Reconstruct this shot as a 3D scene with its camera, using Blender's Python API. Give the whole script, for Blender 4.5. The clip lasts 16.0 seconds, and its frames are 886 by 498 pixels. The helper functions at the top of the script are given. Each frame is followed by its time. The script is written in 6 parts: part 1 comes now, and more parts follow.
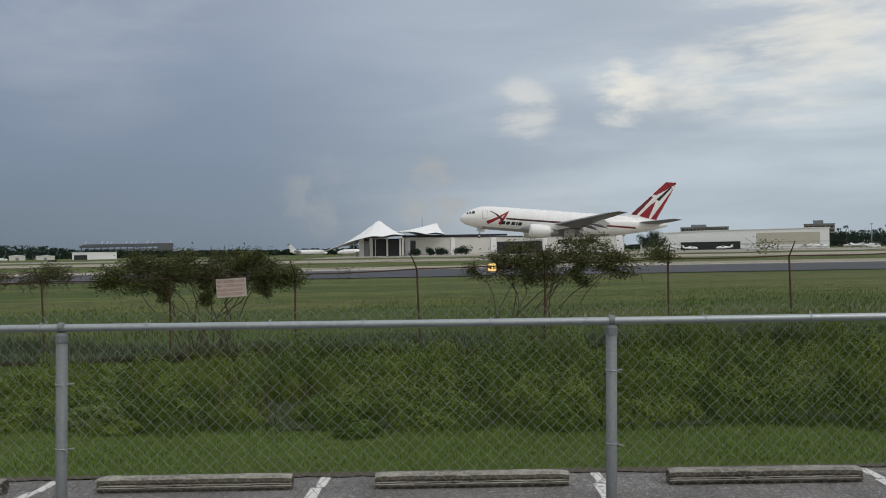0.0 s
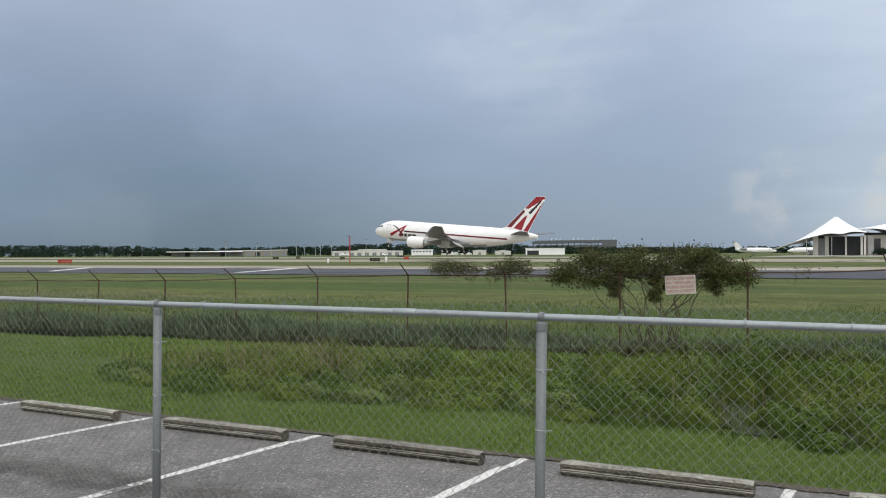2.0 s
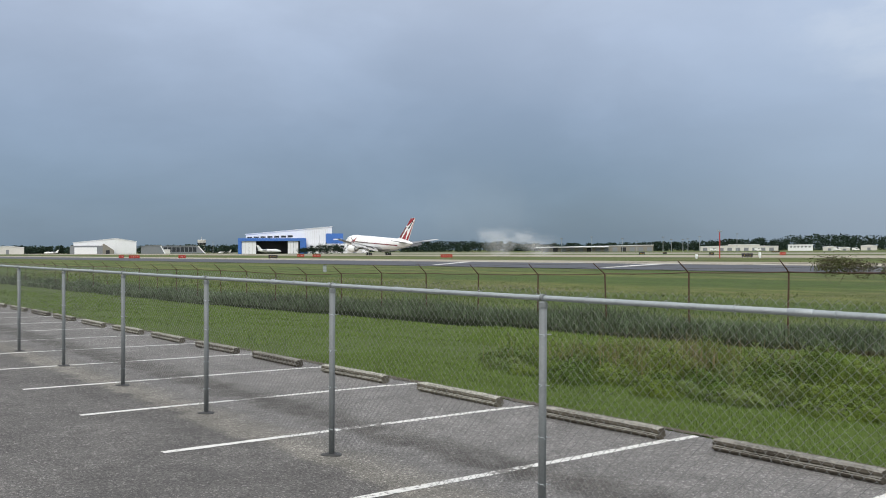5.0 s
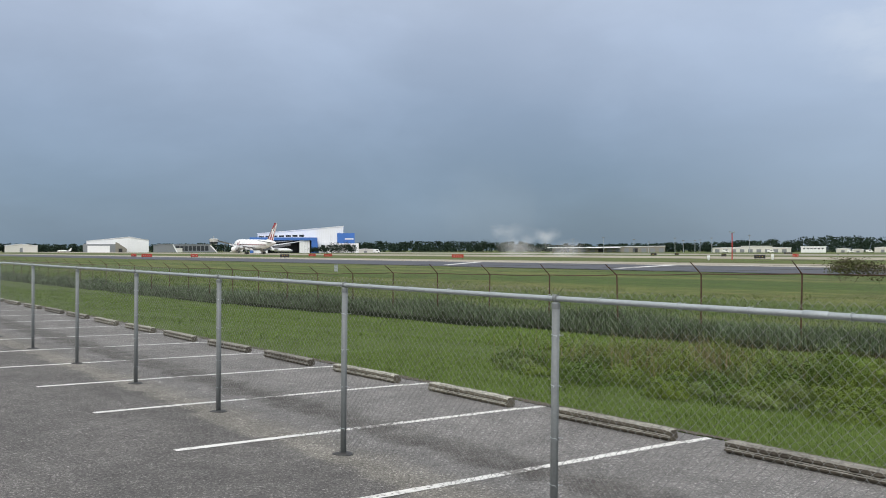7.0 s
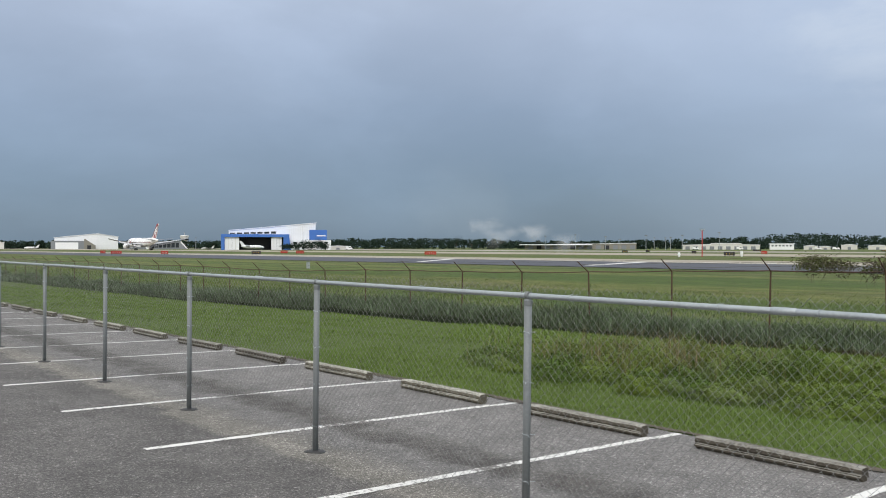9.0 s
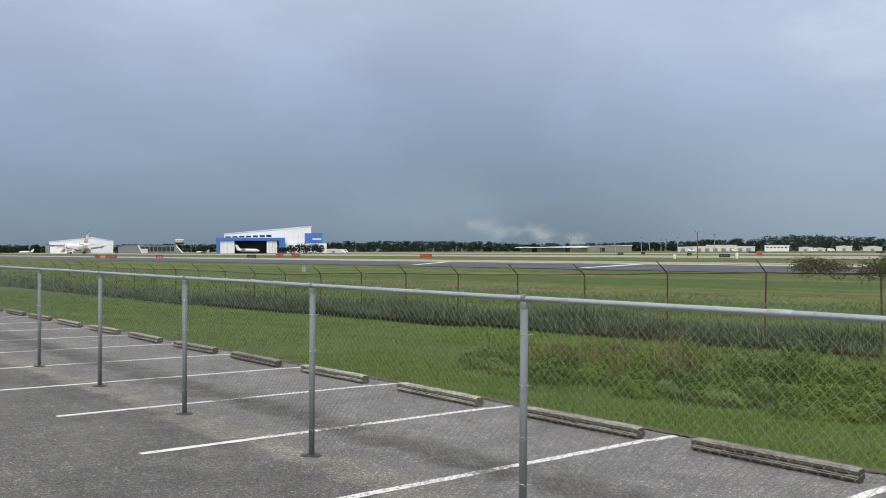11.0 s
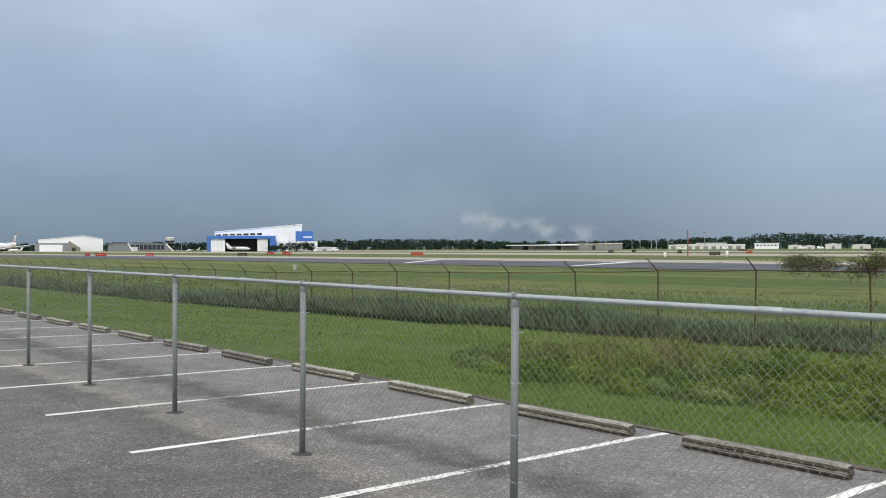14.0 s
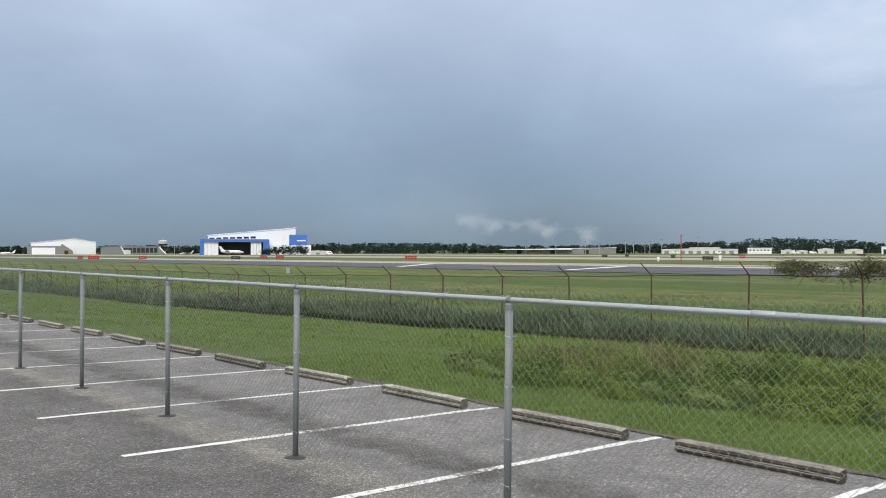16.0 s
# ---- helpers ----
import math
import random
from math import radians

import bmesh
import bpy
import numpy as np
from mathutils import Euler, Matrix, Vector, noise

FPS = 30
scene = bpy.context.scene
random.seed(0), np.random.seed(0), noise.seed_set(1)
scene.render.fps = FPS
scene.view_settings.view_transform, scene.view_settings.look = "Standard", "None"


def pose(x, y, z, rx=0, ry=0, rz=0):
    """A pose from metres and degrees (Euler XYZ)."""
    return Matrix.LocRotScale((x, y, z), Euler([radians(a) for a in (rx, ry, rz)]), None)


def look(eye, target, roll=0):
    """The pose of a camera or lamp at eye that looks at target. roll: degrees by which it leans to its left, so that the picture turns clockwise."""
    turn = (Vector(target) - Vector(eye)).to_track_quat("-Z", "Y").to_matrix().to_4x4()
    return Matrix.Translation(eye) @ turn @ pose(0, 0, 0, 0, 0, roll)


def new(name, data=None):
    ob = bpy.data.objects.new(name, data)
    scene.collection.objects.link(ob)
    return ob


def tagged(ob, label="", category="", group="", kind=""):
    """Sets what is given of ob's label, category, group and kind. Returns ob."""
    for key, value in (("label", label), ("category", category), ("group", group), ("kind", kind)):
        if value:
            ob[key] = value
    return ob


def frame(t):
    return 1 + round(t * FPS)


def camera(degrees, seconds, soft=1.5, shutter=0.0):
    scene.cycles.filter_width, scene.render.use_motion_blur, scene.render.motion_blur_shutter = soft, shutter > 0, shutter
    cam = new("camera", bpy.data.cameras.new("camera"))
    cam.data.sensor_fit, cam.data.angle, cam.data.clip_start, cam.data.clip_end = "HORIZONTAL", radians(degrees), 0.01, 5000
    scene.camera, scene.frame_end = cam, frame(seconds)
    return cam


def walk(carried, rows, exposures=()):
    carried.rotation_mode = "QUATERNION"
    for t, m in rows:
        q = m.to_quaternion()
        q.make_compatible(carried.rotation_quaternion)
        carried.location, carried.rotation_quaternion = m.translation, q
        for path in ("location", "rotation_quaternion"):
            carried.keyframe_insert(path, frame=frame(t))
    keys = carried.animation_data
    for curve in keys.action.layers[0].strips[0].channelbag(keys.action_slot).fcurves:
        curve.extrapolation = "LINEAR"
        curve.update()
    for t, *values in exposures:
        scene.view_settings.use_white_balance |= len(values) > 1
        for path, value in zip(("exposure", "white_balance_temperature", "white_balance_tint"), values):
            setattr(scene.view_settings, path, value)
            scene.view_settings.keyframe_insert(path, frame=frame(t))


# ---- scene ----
cam = camera(52.97, 16.0, soft=1.0)
PATH = [
    (0, (0.231, 0.049, 2.079), (1.421, 100.041, 2.268), -0.99),
    (0.5, (0.181, 0.054, 2.073), (-11.721, 99.340, 2.779), -0.75),
    (1, (0.149, 0.060, 2.074), (-23.757, 97.156, 2.979), -0.72),
    (1.5, (0.113, 0.062, 2.071), (-35.058, 93.670, 2.854), -0.59),
    (2, (0.062, 0.059, 2.070), (-45.744, 88.950, 2.490), -0.32),
    (2.5, (0.036, 0.069, 2.068), (-54.461, 83.915, 2.077), -0.21),
    (3, (0.015, 0.056, 2.073), (-61.234, 79.104, 2.270), -0.34),
    (3.5, (0.000, 0.039, 2.075), (-66.483, 74.739, 2.182), -0.46),
    (4, (-0.011, 0.026, 2.073), (-70.674, 70.783, 2.447), -0.38),
    (4.5, (-0.014, -0.005, 2.077), (-74.412, 66.815, 2.257), -0.28),
    (5, (-0.021, -0.027, 2.078), (-77.181, 63.584, 2.174), -0.28),
    (5.2, (-0.024, -0.020, 2.068), (-77.962, 62.634, 2.308), -0.21),
    (7.5, (-0.032, -0.040, 2.080), (-77.876, 62.732, 2.123), 0.09),
    (8, (-0.036, -0.032, 2.078), (-77.430, 63.294, 1.873), 0.17),
    (8.5, (-0.026, -0.038, 2.080), (-76.476, 64.423, 1.690), 0.13),
    (9, (-0.031, -0.035, 2.080), (-76.022, 64.968, 1.841), 0.03),
    (11.5, (-0.044, -0.027, 2.080), (-75.659, 65.413, 2.189), -0.21),
    (12, (-0.048, -0.024, 2.081), (-75.540, 65.558, 2.198), -0.29),
    (12.5, (-0.047, -0.023, 2.082), (-75.591, 65.498, 2.444), -0.43),
    (13, (-0.045, -0.025, 2.081), (-75.541, 65.549, 2.581), -0.30),
    (13.5, (-0.046, -0.026, 2.079), (-75.410, 65.703, 2.191), -0.30),
    (14, (-0.045, -0.024, 2.080), (-75.055, 66.108, 1.932), -0.20),
    (14.5, (-0.055, -0.018, 2.077), (-74.774, 66.443, 2.012), -0.12),
    (15, (-0.058, -0.016, 2.078), (-74.575, 66.672, 2.136), -0.18),
    (15.5, (-0.051, -0.018, 2.078), (-74.535, 66.706, 2.204), -0.20),
    (16, (-0.050, -0.023, 2.075), (-74.590, 66.638, 2.370), -0.05),
]
walk(cam, [(t, look(eye, target, roll)) for t, eye, target, roll in PATH],
     exposures=[(0, -0.70), (1.0, -0.43), (2.0, -0.12), (3.0, 0.0), (5.2, 0.05), (9, 0.07), (13, 0.10), (14.5, 0.18), (16, 0.22)])

# ---- sky and sun: storm ahead, bright overcast behind ----
SUN_AZ, SUN_EL = radians(-135), radians(48)


def make_world():
    w = bpy.data.worlds.new("overcast_sky")
    scene.world = w
    w.use_nodes = True
    nt = w.node_tree
    N, L = nt.nodes, nt.links
    N.clear()

    def n(kind, **kw):
        nd = N.new(kind)
        for k, v in kw.items():
            nd.inputs[k].default_value = v
        return nd

    def math_(op, a, b=None, c=None):
        nd = N.new("ShaderNodeMath")
        nd.operation = op
        for i, v in enumerate((a, b, c)):
            if v is None:
                continue
            if isinstance(v, (int, float)):
                nd.inputs[i].default_value = v
            else:
                L.new(v, nd.inputs[i])
        return nd.outputs[0]

    def smooth(v, lo, hi, a=0.0, b=1.0):
        nd = N.new("ShaderNodeMapRange")
        nd.interpolation_type = "SMOOTHSTEP"
        L.new(v, nd.inputs[0])
        for i, q in enumerate((lo, hi, a, b)):
            nd.inputs[i + 1].default_value = q
        return nd.outputs[0]

    def mix(f, a, b, mode="MIX"):
        nd = N.new("ShaderNodeMix")
        nd.data_type, nd.blend_type, nd.clamp_factor = "RGBA", mode, True
        if isinstance(f, (int, float)):
            nd.inputs[0].default_value = f
        else:
            L.new(f, nd.inputs[0])
        for s, v in ((6, a), (7, b)):
            if isinstance(v, tuple):
                nd.inputs[s].default_value = (*v, 1)
            else:
                L.new(v, nd.inputs[s])
        return nd.outputs[2]

    tc = N.new("ShaderNodeTexCoord")
    sep = N.new("ShaderNodeSeparateXYZ")
    L.new(tc.outputs["Generated"], sep.inputs[0])
    X, Y, Z = sep.outputs

    def noise_(scale, stretch, detail=5.0, rough=0.55, dist=0.0, off=0.0):
        mp = N.new("ShaderNodeMapping")
        mp.inputs["Scale"].default_value = stretch
        mp.inputs["Location"].default_value = (off, off * 0.7, off * 0.3)
        L.new(tc.outputs["Generated"], mp.inputs[0])
        nz = n("ShaderNodeTexNoise", Scale=scale, Detail=detail, Roughness=rough, Distortion=dist)
        L.new(mp.outputs[0], nz.inputs["Vector"])
        return nz.outputs["Fac"]

    def toward(az, el):
        a, e = radians(az), radians(el)
        nd = N.new("ShaderNodeVectorMath")
        nd.operation = "DOT_PRODUCT"
        L.new(tc.outputs["Generated"], nd.inputs[0])
        nd.inputs[1].default_value = (-math.sin(a) * math.cos(e), math.cos(a) * math.cos(e), math.sin(e))
        return nd.outputs["Value"]

    soft = noise_(1.7, (1, 1, 1.7), 5, 0.5, 0.3)
    wisps = noise_(3.2, (1, 1, 2.3), 6, 0.55, 0.2, 3.1)
    lift = math_("ADD", Z, math_("MULTIPLY", math_("SUBTRACT", soft, 0.5), 0.13))
    ramp = N.new("ShaderNodeValToRGB")
    L.new(lift, ramp.inputs[0])
    stops = [(0.0, (0.128, 0.192, 0.262)), (0.07, (0.172, 0.245, 0.345)), (0.15, (0.25, 0.325, 0.445)),
             (0.24, (0.38, 0.455, 0.59)), (0.36, (0.50, 0.57, 0.69)), (0.6, (1.0, 1.05, 1.15)), (1.0, (1.25, 1.28, 1.34))]
    el = ramp.color_ramp.elements
    while len(el) < len(stops):
        el.new(0.5)
    for e, (p, c) in zip(el, stops):
        e.position, e.color = p, (*c, 1)
    col = ramp.outputs[0]
    # slow light and dark drifts in the deck
    drift = smooth(wisps, 0.3, 0.72, 0.92, 1.1)
    dcol = N.new("ShaderNodeCombineColor")
    for i in range(3):
        L.new(drift, dcol.inputs[i])
    col = mix(1.0, col, dcol.outputs[0], "MULTIPLY")
    # high pale cloud where the deck thins out
    thin = math_("MULTIPLY", smooth(toward(-28, 12), math.cos(radians(42)), math.cos(radians(6))),
                 smooth(noise_(2.6, (1, 1, 5.5), 5, 0.5, 0.3, 1.7), 0.30, 0.72, 0.5, 1.0))
    col = mix(math_("MULTIPLY", thin, 0.95), col, (1.08, 1.19, 1.24))
    thin2 = math_("MULTIPLY", smooth(toward(21, 16.5), math.cos(radians(11)), math.cos(radians(1))),
                  smooth(noise_(5.0, (1, 1, 2.2), 6, 0.6, 0.3, 5.3), 0.42, 0.66))
    col = mix(math_("MULTIPLY", thin2, 0.45), col, (0.72, 0.76, 0.80))
    # the deck is lighter and bluer over the middle of the field
    lighter = smooth(toward(8, 13), math.cos(radians(36)), math.cos(radians(4)))
    col = mix(math_("MULTIPLY", lighter, 0.40), col, (0.46, 0.55, 0.70))
    low_blue = math_("MULTIPLY", smooth(toward(-21, 2), math.cos(radians(13)), math.cos(radians(2))), smooth(Z, 0.15, 0.05))
    col = mix(math_("MULTIPLY", low_blue, 0.6), col, (0.60, 0.73, 0.86))
    # sunlit cumulus far off, and a paler shaft of rain
    for az, e, r, sq, fine, s in ((0.1, 3.6, 3.4, 1.8, 17, 0.85), (6.6, 3.1, 4.0, 1.3, 14, 0.5), (-12.3, 9.6, 3.2, 2.6, 11, 0.9), (-15.6, 10.2, 3.2, 2.6, 10, 0.6), (-6.0, 8.8, 3.0, 2.8, 11, 0.5), (-17.5, 10.4, 3.6, 5, 9, 0.5),
                                  (-22, 12.0, 7.0, 5.5, 6, 0.7), (-27, 14.0, 9.0, 4.5, 5, 0.8), (48.5, 1.5, 5.5, 0.6, 9, 0.045)):
        near = smooth(toward(az, e), math.cos(radians(r)), 1.0)
        lump = noise_(fine, (1, 1, sq), 6, 0.6, 0.2, az)
        puff = smooth(math_("ADD", math_("MULTIPLY", near, 0.75), math_("MULTIPLY", math_("SUBTRACT", lump, 0.5), 3.4)), 0.25, 1.15)
        puff = math_("MULTIPLY", puff, near)
        col = mix(math_("MULTIPLY", puff, s), col, (1.28, 1.24, 1.12) if e > 5 else (0.60, 0.62, 0.62))
    # bright cloud behind, where the storm has not come
    back = smooth(Y, 0.25, -0.7)
    col = mix(back, col, (1.15, 1.16, 1.15))
    sky = N.new("ShaderNodeTexSky")
    sky.sky_type, sky.sun_disc = "NISHITA", False
    sky.sun_elevation, sky.sun_rotation = SUN_EL, -SUN_AZ
    blue = N.new("ShaderNodeBackground")
    blue.inputs["Strength"].default_value = 0.01
    L.new(sky.outputs[0], blue.inputs[0])
    deck = N.new("ShaderNodeBackground")
    L.new(col, deck.inputs[0])
    add = N.new("ShaderNodeAddShader")
    L.new(deck.outputs[0], add.inputs[0])
    L.new(blue.outputs[0], add.inputs[1])
    out = N.new("ShaderNodeOutputWorld")
    L.new(add.outputs[0], out.inputs[0])


make_world()
sun = new("sun", bpy.data.lights.new("sun", "SUN"))
sun.data.energy, sun.data.angle, sun.data.color = 1.5, radians(22), (1.0, 0.96, 0.9)
sun.matrix_world = look((-math.sin(SUN_AZ) * math.cos(SUN_EL) * 50, math.cos(SUN_AZ) * math.cos(SUN_EL) * 50, math.sin(SUN_EL) * 50), (0, 0, 0))


# ---- materials ----
def mat(name, base, rough=0.7, metal=0.0, vary=0.25, big=0.5, fine=12.0, bump=0.2, tint=None, island=0.0, spec=0.5, each=0.0):
    """Base colour varied at two scales, with fine relief. big, fine: noise scales per metre; tint: colour of the stains."""
    m = bpy.data.materials.new(name)
    m.use_nodes = True
    nt = m.node_tree
    N, L = nt.nodes, nt.links
    p = N["Principled BSDF"]
    p.inputs["Metallic"].default_value = metal
    p.inputs["Specular IOR Level"].default_value = spec
    tc = N.new("ShaderNodeTexCoord")

    def nz(scale, det, rg=0.6):
        t = N.new("ShaderNodeTexNoise")
        t.inputs["Scale"].default_value, t.inputs["Detail"].default_value, t.inputs["Roughness"].default_value = scale, det, rg
        L.new(tc.outputs["Object"], t.inputs["Vector"])
        return t.outputs["Fac"]

    a, b = nz(big, 5), nz(fine, 4)
    dark = tint or tuple(c * (1 - vary) for c in base)
    light = tuple(min(1, c * (1 + vary * 0.8)) for c in base)
    r = N.new("ShaderNodeValToRGB")
    r.color_ramp.elements[0].position, r.color_ramp.elements[1].position = 0.3, 0.7
    r.color_ramp.elements[0].color, r.color_ramp.elements[1].color = (*dark, 1), (*base, 1)
    L.new(a, r.inputs[0])
    mx = N.new("ShaderNodeMix")
    mx.data_type = "RGBA"
    L.new(r.outputs[0], mx.inputs[6])
    mx.inputs[7].default_value = (*light, 1)
    mr = N.new("ShaderNodeMapRange")
    L.new(b, mr.inputs[0])
    mr.inputs[1].default_value, mr.inputs[2].default_value, mr.inputs[3].default_value, mr.inputs[4].default_value = 0.42, 0.7, 0.0, 0.75
    L.new(mr.outputs[0], mx.inputs[0])
    out = mx.outputs[2]
    if island or each:
        src = N.new("ShaderNodeNewGeometry").outputs["Random Per Island"] if island else N.new("ShaderNodeObjectInfo").outputs["Random"]
        amt = island or each
        hv = N.new("ShaderNodeHueSaturation")
        for slot, lo, hi in (("Value", 1 - amt, 1 + amt), ("Hue", 0.5 - 0.05 * amt, 0.5 + 0.03 * amt)):
            q = N.new("ShaderNodeMapRange")
            L.new(src, q.inputs[0])
            q.inputs[3].default_value, q.inputs[4].default_value = lo, hi
            L.new(q.outputs[0], hv.inputs[slot])
        L.new(out, hv.inputs["Color"])
        out = hv.outputs[0]
    L.new(out, p.inputs["Base Color"])
    rr = N.new("ShaderNodeMapRange")
    L.new(a, rr.inputs[0])
    rr.inputs[3].default_value, rr.inputs[4].default_value = max(0.03, rough - 0.12), min(1, rough + 0.12)
    L.new(rr.outputs[0], p.inputs["Roughness"])
    if bump:
        bp = N.new("ShaderNodeBump")
        bp.inputs["Strength"].default_value, bp.inputs["Distance"].default_value = bump, 0.3 / fine
        L.new(b, bp.inputs["Height"])
        L.new(bp.outputs[0], p.inputs["Normal"])
    return m


def node_tools(m):
    """Short builders for a material's node tree: maths, map range, noise and mix."""
    N, L = m.node_tree.nodes, m.node_tree.links
    tc = N.new("ShaderNodeTexCoord")

    def put(v, socket):
        if isinstance(v, (int, float)):
            socket.default_value = v
        elif isinstance(v, tuple):
            socket.default_value = (*v, 1)
        else:
            L.new(v, socket)

    def calc(op, a, b):
        nd = N.new("ShaderNodeMath")
        nd.operation = op
        put(a, nd.inputs[0])
        put(b, nd.inputs[1])
        return nd.outputs[0]

    def span(v, lo, hi, a=0.0, b=1.0):
        nd = N.new("ShaderNodeMapRange")
        nd.interpolation_type = "SMOOTHSTEP"
        for i, q in enumerate((v, lo, hi, a, b)):
            put(q, nd.inputs[i])
        return nd.outputs[0]

    def cloud(scale, detail=5, stretch=(1, 1, 1), rough=0.6):
        mp = N.new("ShaderNodeMapping")
        mp.inputs["Scale"].default_value = stretch
        L.new(tc.outputs["Object"], mp.inputs[0])
        nd = N.new("ShaderNodeTexNoise")
        nd.inputs["Scale"].default_value, nd.inputs["Detail"].default_value, nd.inputs["Roughness"].default_value = scale, detail, rough
        L.new(mp.outputs[0], nd.inputs["Vector"])
        return nd.outputs["Fac"]

    def blend(f, a, b, mode="MIX"):
        nd = N.new("ShaderNodeMix")
        nd.data_type, nd.blend_type = "RGBA", mode
        put(f, nd.inputs[0])
        put(a, nd.inputs[6])
        put(b, nd.inputs[7])
        return nd.outputs[2]

    return N, L, tc, calc, span, cloud, blend


def lot_asphalt():
    """Worn asphalt: older dark paving, paler paving beyond the fence, a sandy joint and a dirty dip along it, loose pale grains."""
    m = bpy.data.materials.new("worn_asphalt")
    m.use_nodes = True
    N, L, tc, calc, span, cloud, blend = node_tools(m)
    p = N["Principled BSDF"]
    sep = N.new("ShaderNodeSeparateXYZ")
    L.new(tc.outputs["Object"], sep.inputs[0])
    wob = calc("MULTIPLY", calc("SUBTRACT", cloud(1.4, 6), 0.5), 0.8)
    Y = calc("ADD", sep.outputs[1], wob)
    col = blend(span(Y, 4.6, 5.1), (0.117, 0.111, 0.105), (0.176, 0.168, 0.160))
    sand = calc("MULTIPLY", span(Y, 4.55, 4.8), span(Y, 5.5, 5.1))
    col = blend(calc("MULTIPLY", sand, 0.55), col, (0.225, 0.210, 0.178))
    dip = calc("MULTIPLY", span(Y, 5.65, 5.95), span(Y, 6.75, 6.2))
    col = blend(calc("MULTIPLY", dip, span(cloud(3.0, 4), 0.3, 0.6, 0.35, 0.85)), col, (0.070, 0.064, 0.057))
    blot = span(cloud(0.5, 5), 0.3, 0.7, 0.86, 1.12)
    stain = span(cloud(2.4, 6), 0.32, 0.68, 0.86, 1.12)
    tone = calc("MULTIPLY", blot, stain)
    bumps = []
    for scale, lo, hi in ((95, 0.55, 2.3), (46, 0.72, 1.65)):
        vo = N.new("ShaderNodeTexVoronoi")
        vo.inputs["Scale"].default_value = scale
        L.new(tc.outputs["Object"], vo.inputs["Vector"])
        rnd = N.new("ShaderNodeSeparateColor")
        L.new(vo.outputs["Color"], rnd.inputs[0])
        tone = calc("MULTIPLY", tone, span(rnd.outputs[0], 0.0, 0.45, lo, 1.0))
        tone = calc("MULTIPLY", tone, span(rnd.outputs[1], 0.78, 1.0, 1.0, hi))
        bumps.append(vo.outputs["Distance"])
    sc = N.new("ShaderNodeVectorMath")
    sc.operation = "SCALE"
    L.new(col, sc.inputs[0])
    L.new(tone, sc.inputs["Scale"])
    L.new(sc.outputs[0], p.inputs["Base Color"])
    p.inputs["Roughness"].default_value = 0.9
    p.inputs["Specular IOR Level"].default_value = 0.3
    bp = N.new("ShaderNodeBump")
    bp.inputs["Strength"].default_value, bp.inputs["Distance"].default_value = 0.9, 0.008
    L.new(bumps[0], bp.inputs["Height"])
    L.new(bp.outputs[0], p.inputs["Normal"])
    return m


def line_paint(name):
    """White road paint, worn through to the asphalt in spots and scrubbed off along the dip."""
    m = bpy.data.materials.new(name)
    m.use_nodes = True
    N, L, tc, calc, span, cloud, blend = node_tools(m)
    p = N["Principled BSDF"]
    sep = N.new("ShaderNodeSeparateXYZ")
    L.new(tc.outputs["Object"], sep.inputs[0])
    scrub = calc("MULTIPLY", span(sep.outputs[1], 5.6, 5.85), span(sep.outputs[1], 6.55, 6.25))
    worn = calc("ADD", cloud(14, 6, rough=0.7), calc("MULTIPLY", scrub, 0.15))
    worn = calc("ADD", worn, calc("MULTIPLY", calc("SUBTRACT", cloud(1.3, 3), 0.5), 0.25))
    col = blend(span(cloud(60, 3), 0.35, 0.65), (0.58, 0.57, 0.54), (0.70, 0.69, 0.66))
    L.new(blend(span(worn, 0.54, 0.68), col, (0.15, 0.14, 0.127)), p.inputs["Base Color"])
    p.inputs["Roughness"].default_value = 0.85
    return m


def field_turf(name):
    """Airfield turf: mown streaks along the taxiway, yellowed and brown patches."""
    m = bpy.data.materials.new(name)
    m.use_nodes = True
    N, L, tc, calc, span, cloud, blend = node_tools(m)
    p = N["Principled BSDF"]
    streak = cloud(1.0, 5, (0.012, 0.16, 0.1))
    patch = cloud(1.0, 5, (0.035, 0.09, 0.1))
    fine = cloud(1.0, 6, (0.5, 1.1, 1.0), 0.7)
    col = blend(span(streak, 0.42, 0.58), (0.072, 0.108, 0.028), (0.150, 0.158, 0.052))
    col = blend(span(patch, 0.5, 0.66, 0.0, 0.85), col, (0.155, 0.138, 0.070))
    col = blend(span(fine, 0.34, 0.68, 0.75, 0.0), col, (0.050, 0.075, 0.024))
    L.new(col, p.inputs["Base Color"])
    p.inputs["Roughness"].default_value = 0.95
    p.inputs["Specular IOR Level"].default_value = 0.15
    bp = N.new("ShaderNodeBump")
    bp.inputs["Strength"].default_value, bp.inputs["Distance"].default_value = 0.6, 0.3
    L.new(fine, bp.inputs["Height"])
    L.new(bp.outputs[0], p.inputs["Normal"])
    return m


M_asphalt = lot_asphalt()
M_line = line_paint("worn_white_line")
M_ground = field_turf("field_grass")
M_crack = mat("tar_seam", (0.04, 0.04, 0.04), 0.7, vary=0.4, big=3, fine=60)
M_lawn = mat("mown_lawn", (0.066, 0.096, 0.020), 0.95, vary=0.3, big=0.35, fine=9, bump=0.6, spec=0.15)
M_dirt = mat("bare_brown_dirt", (0.075, 0.06, 0.042), 0.95, vary=0.4, big=2.0, fine=18, bump=0.6)
# near-black green: shade under weeds and reeds is in this colour
M_shadesoil = mat("shaded_bed_soil", (0.034, 0.042, 0.018), 0.95, vary=0.4, big=0.8, fine=8, bump=0.6)
M_taxi = mat("dark_taxiway_asphalt", (0.052, 0.055, 0.066), 0.8, vary=0.25, big=0.05, fine=1.5, bump=0.1)
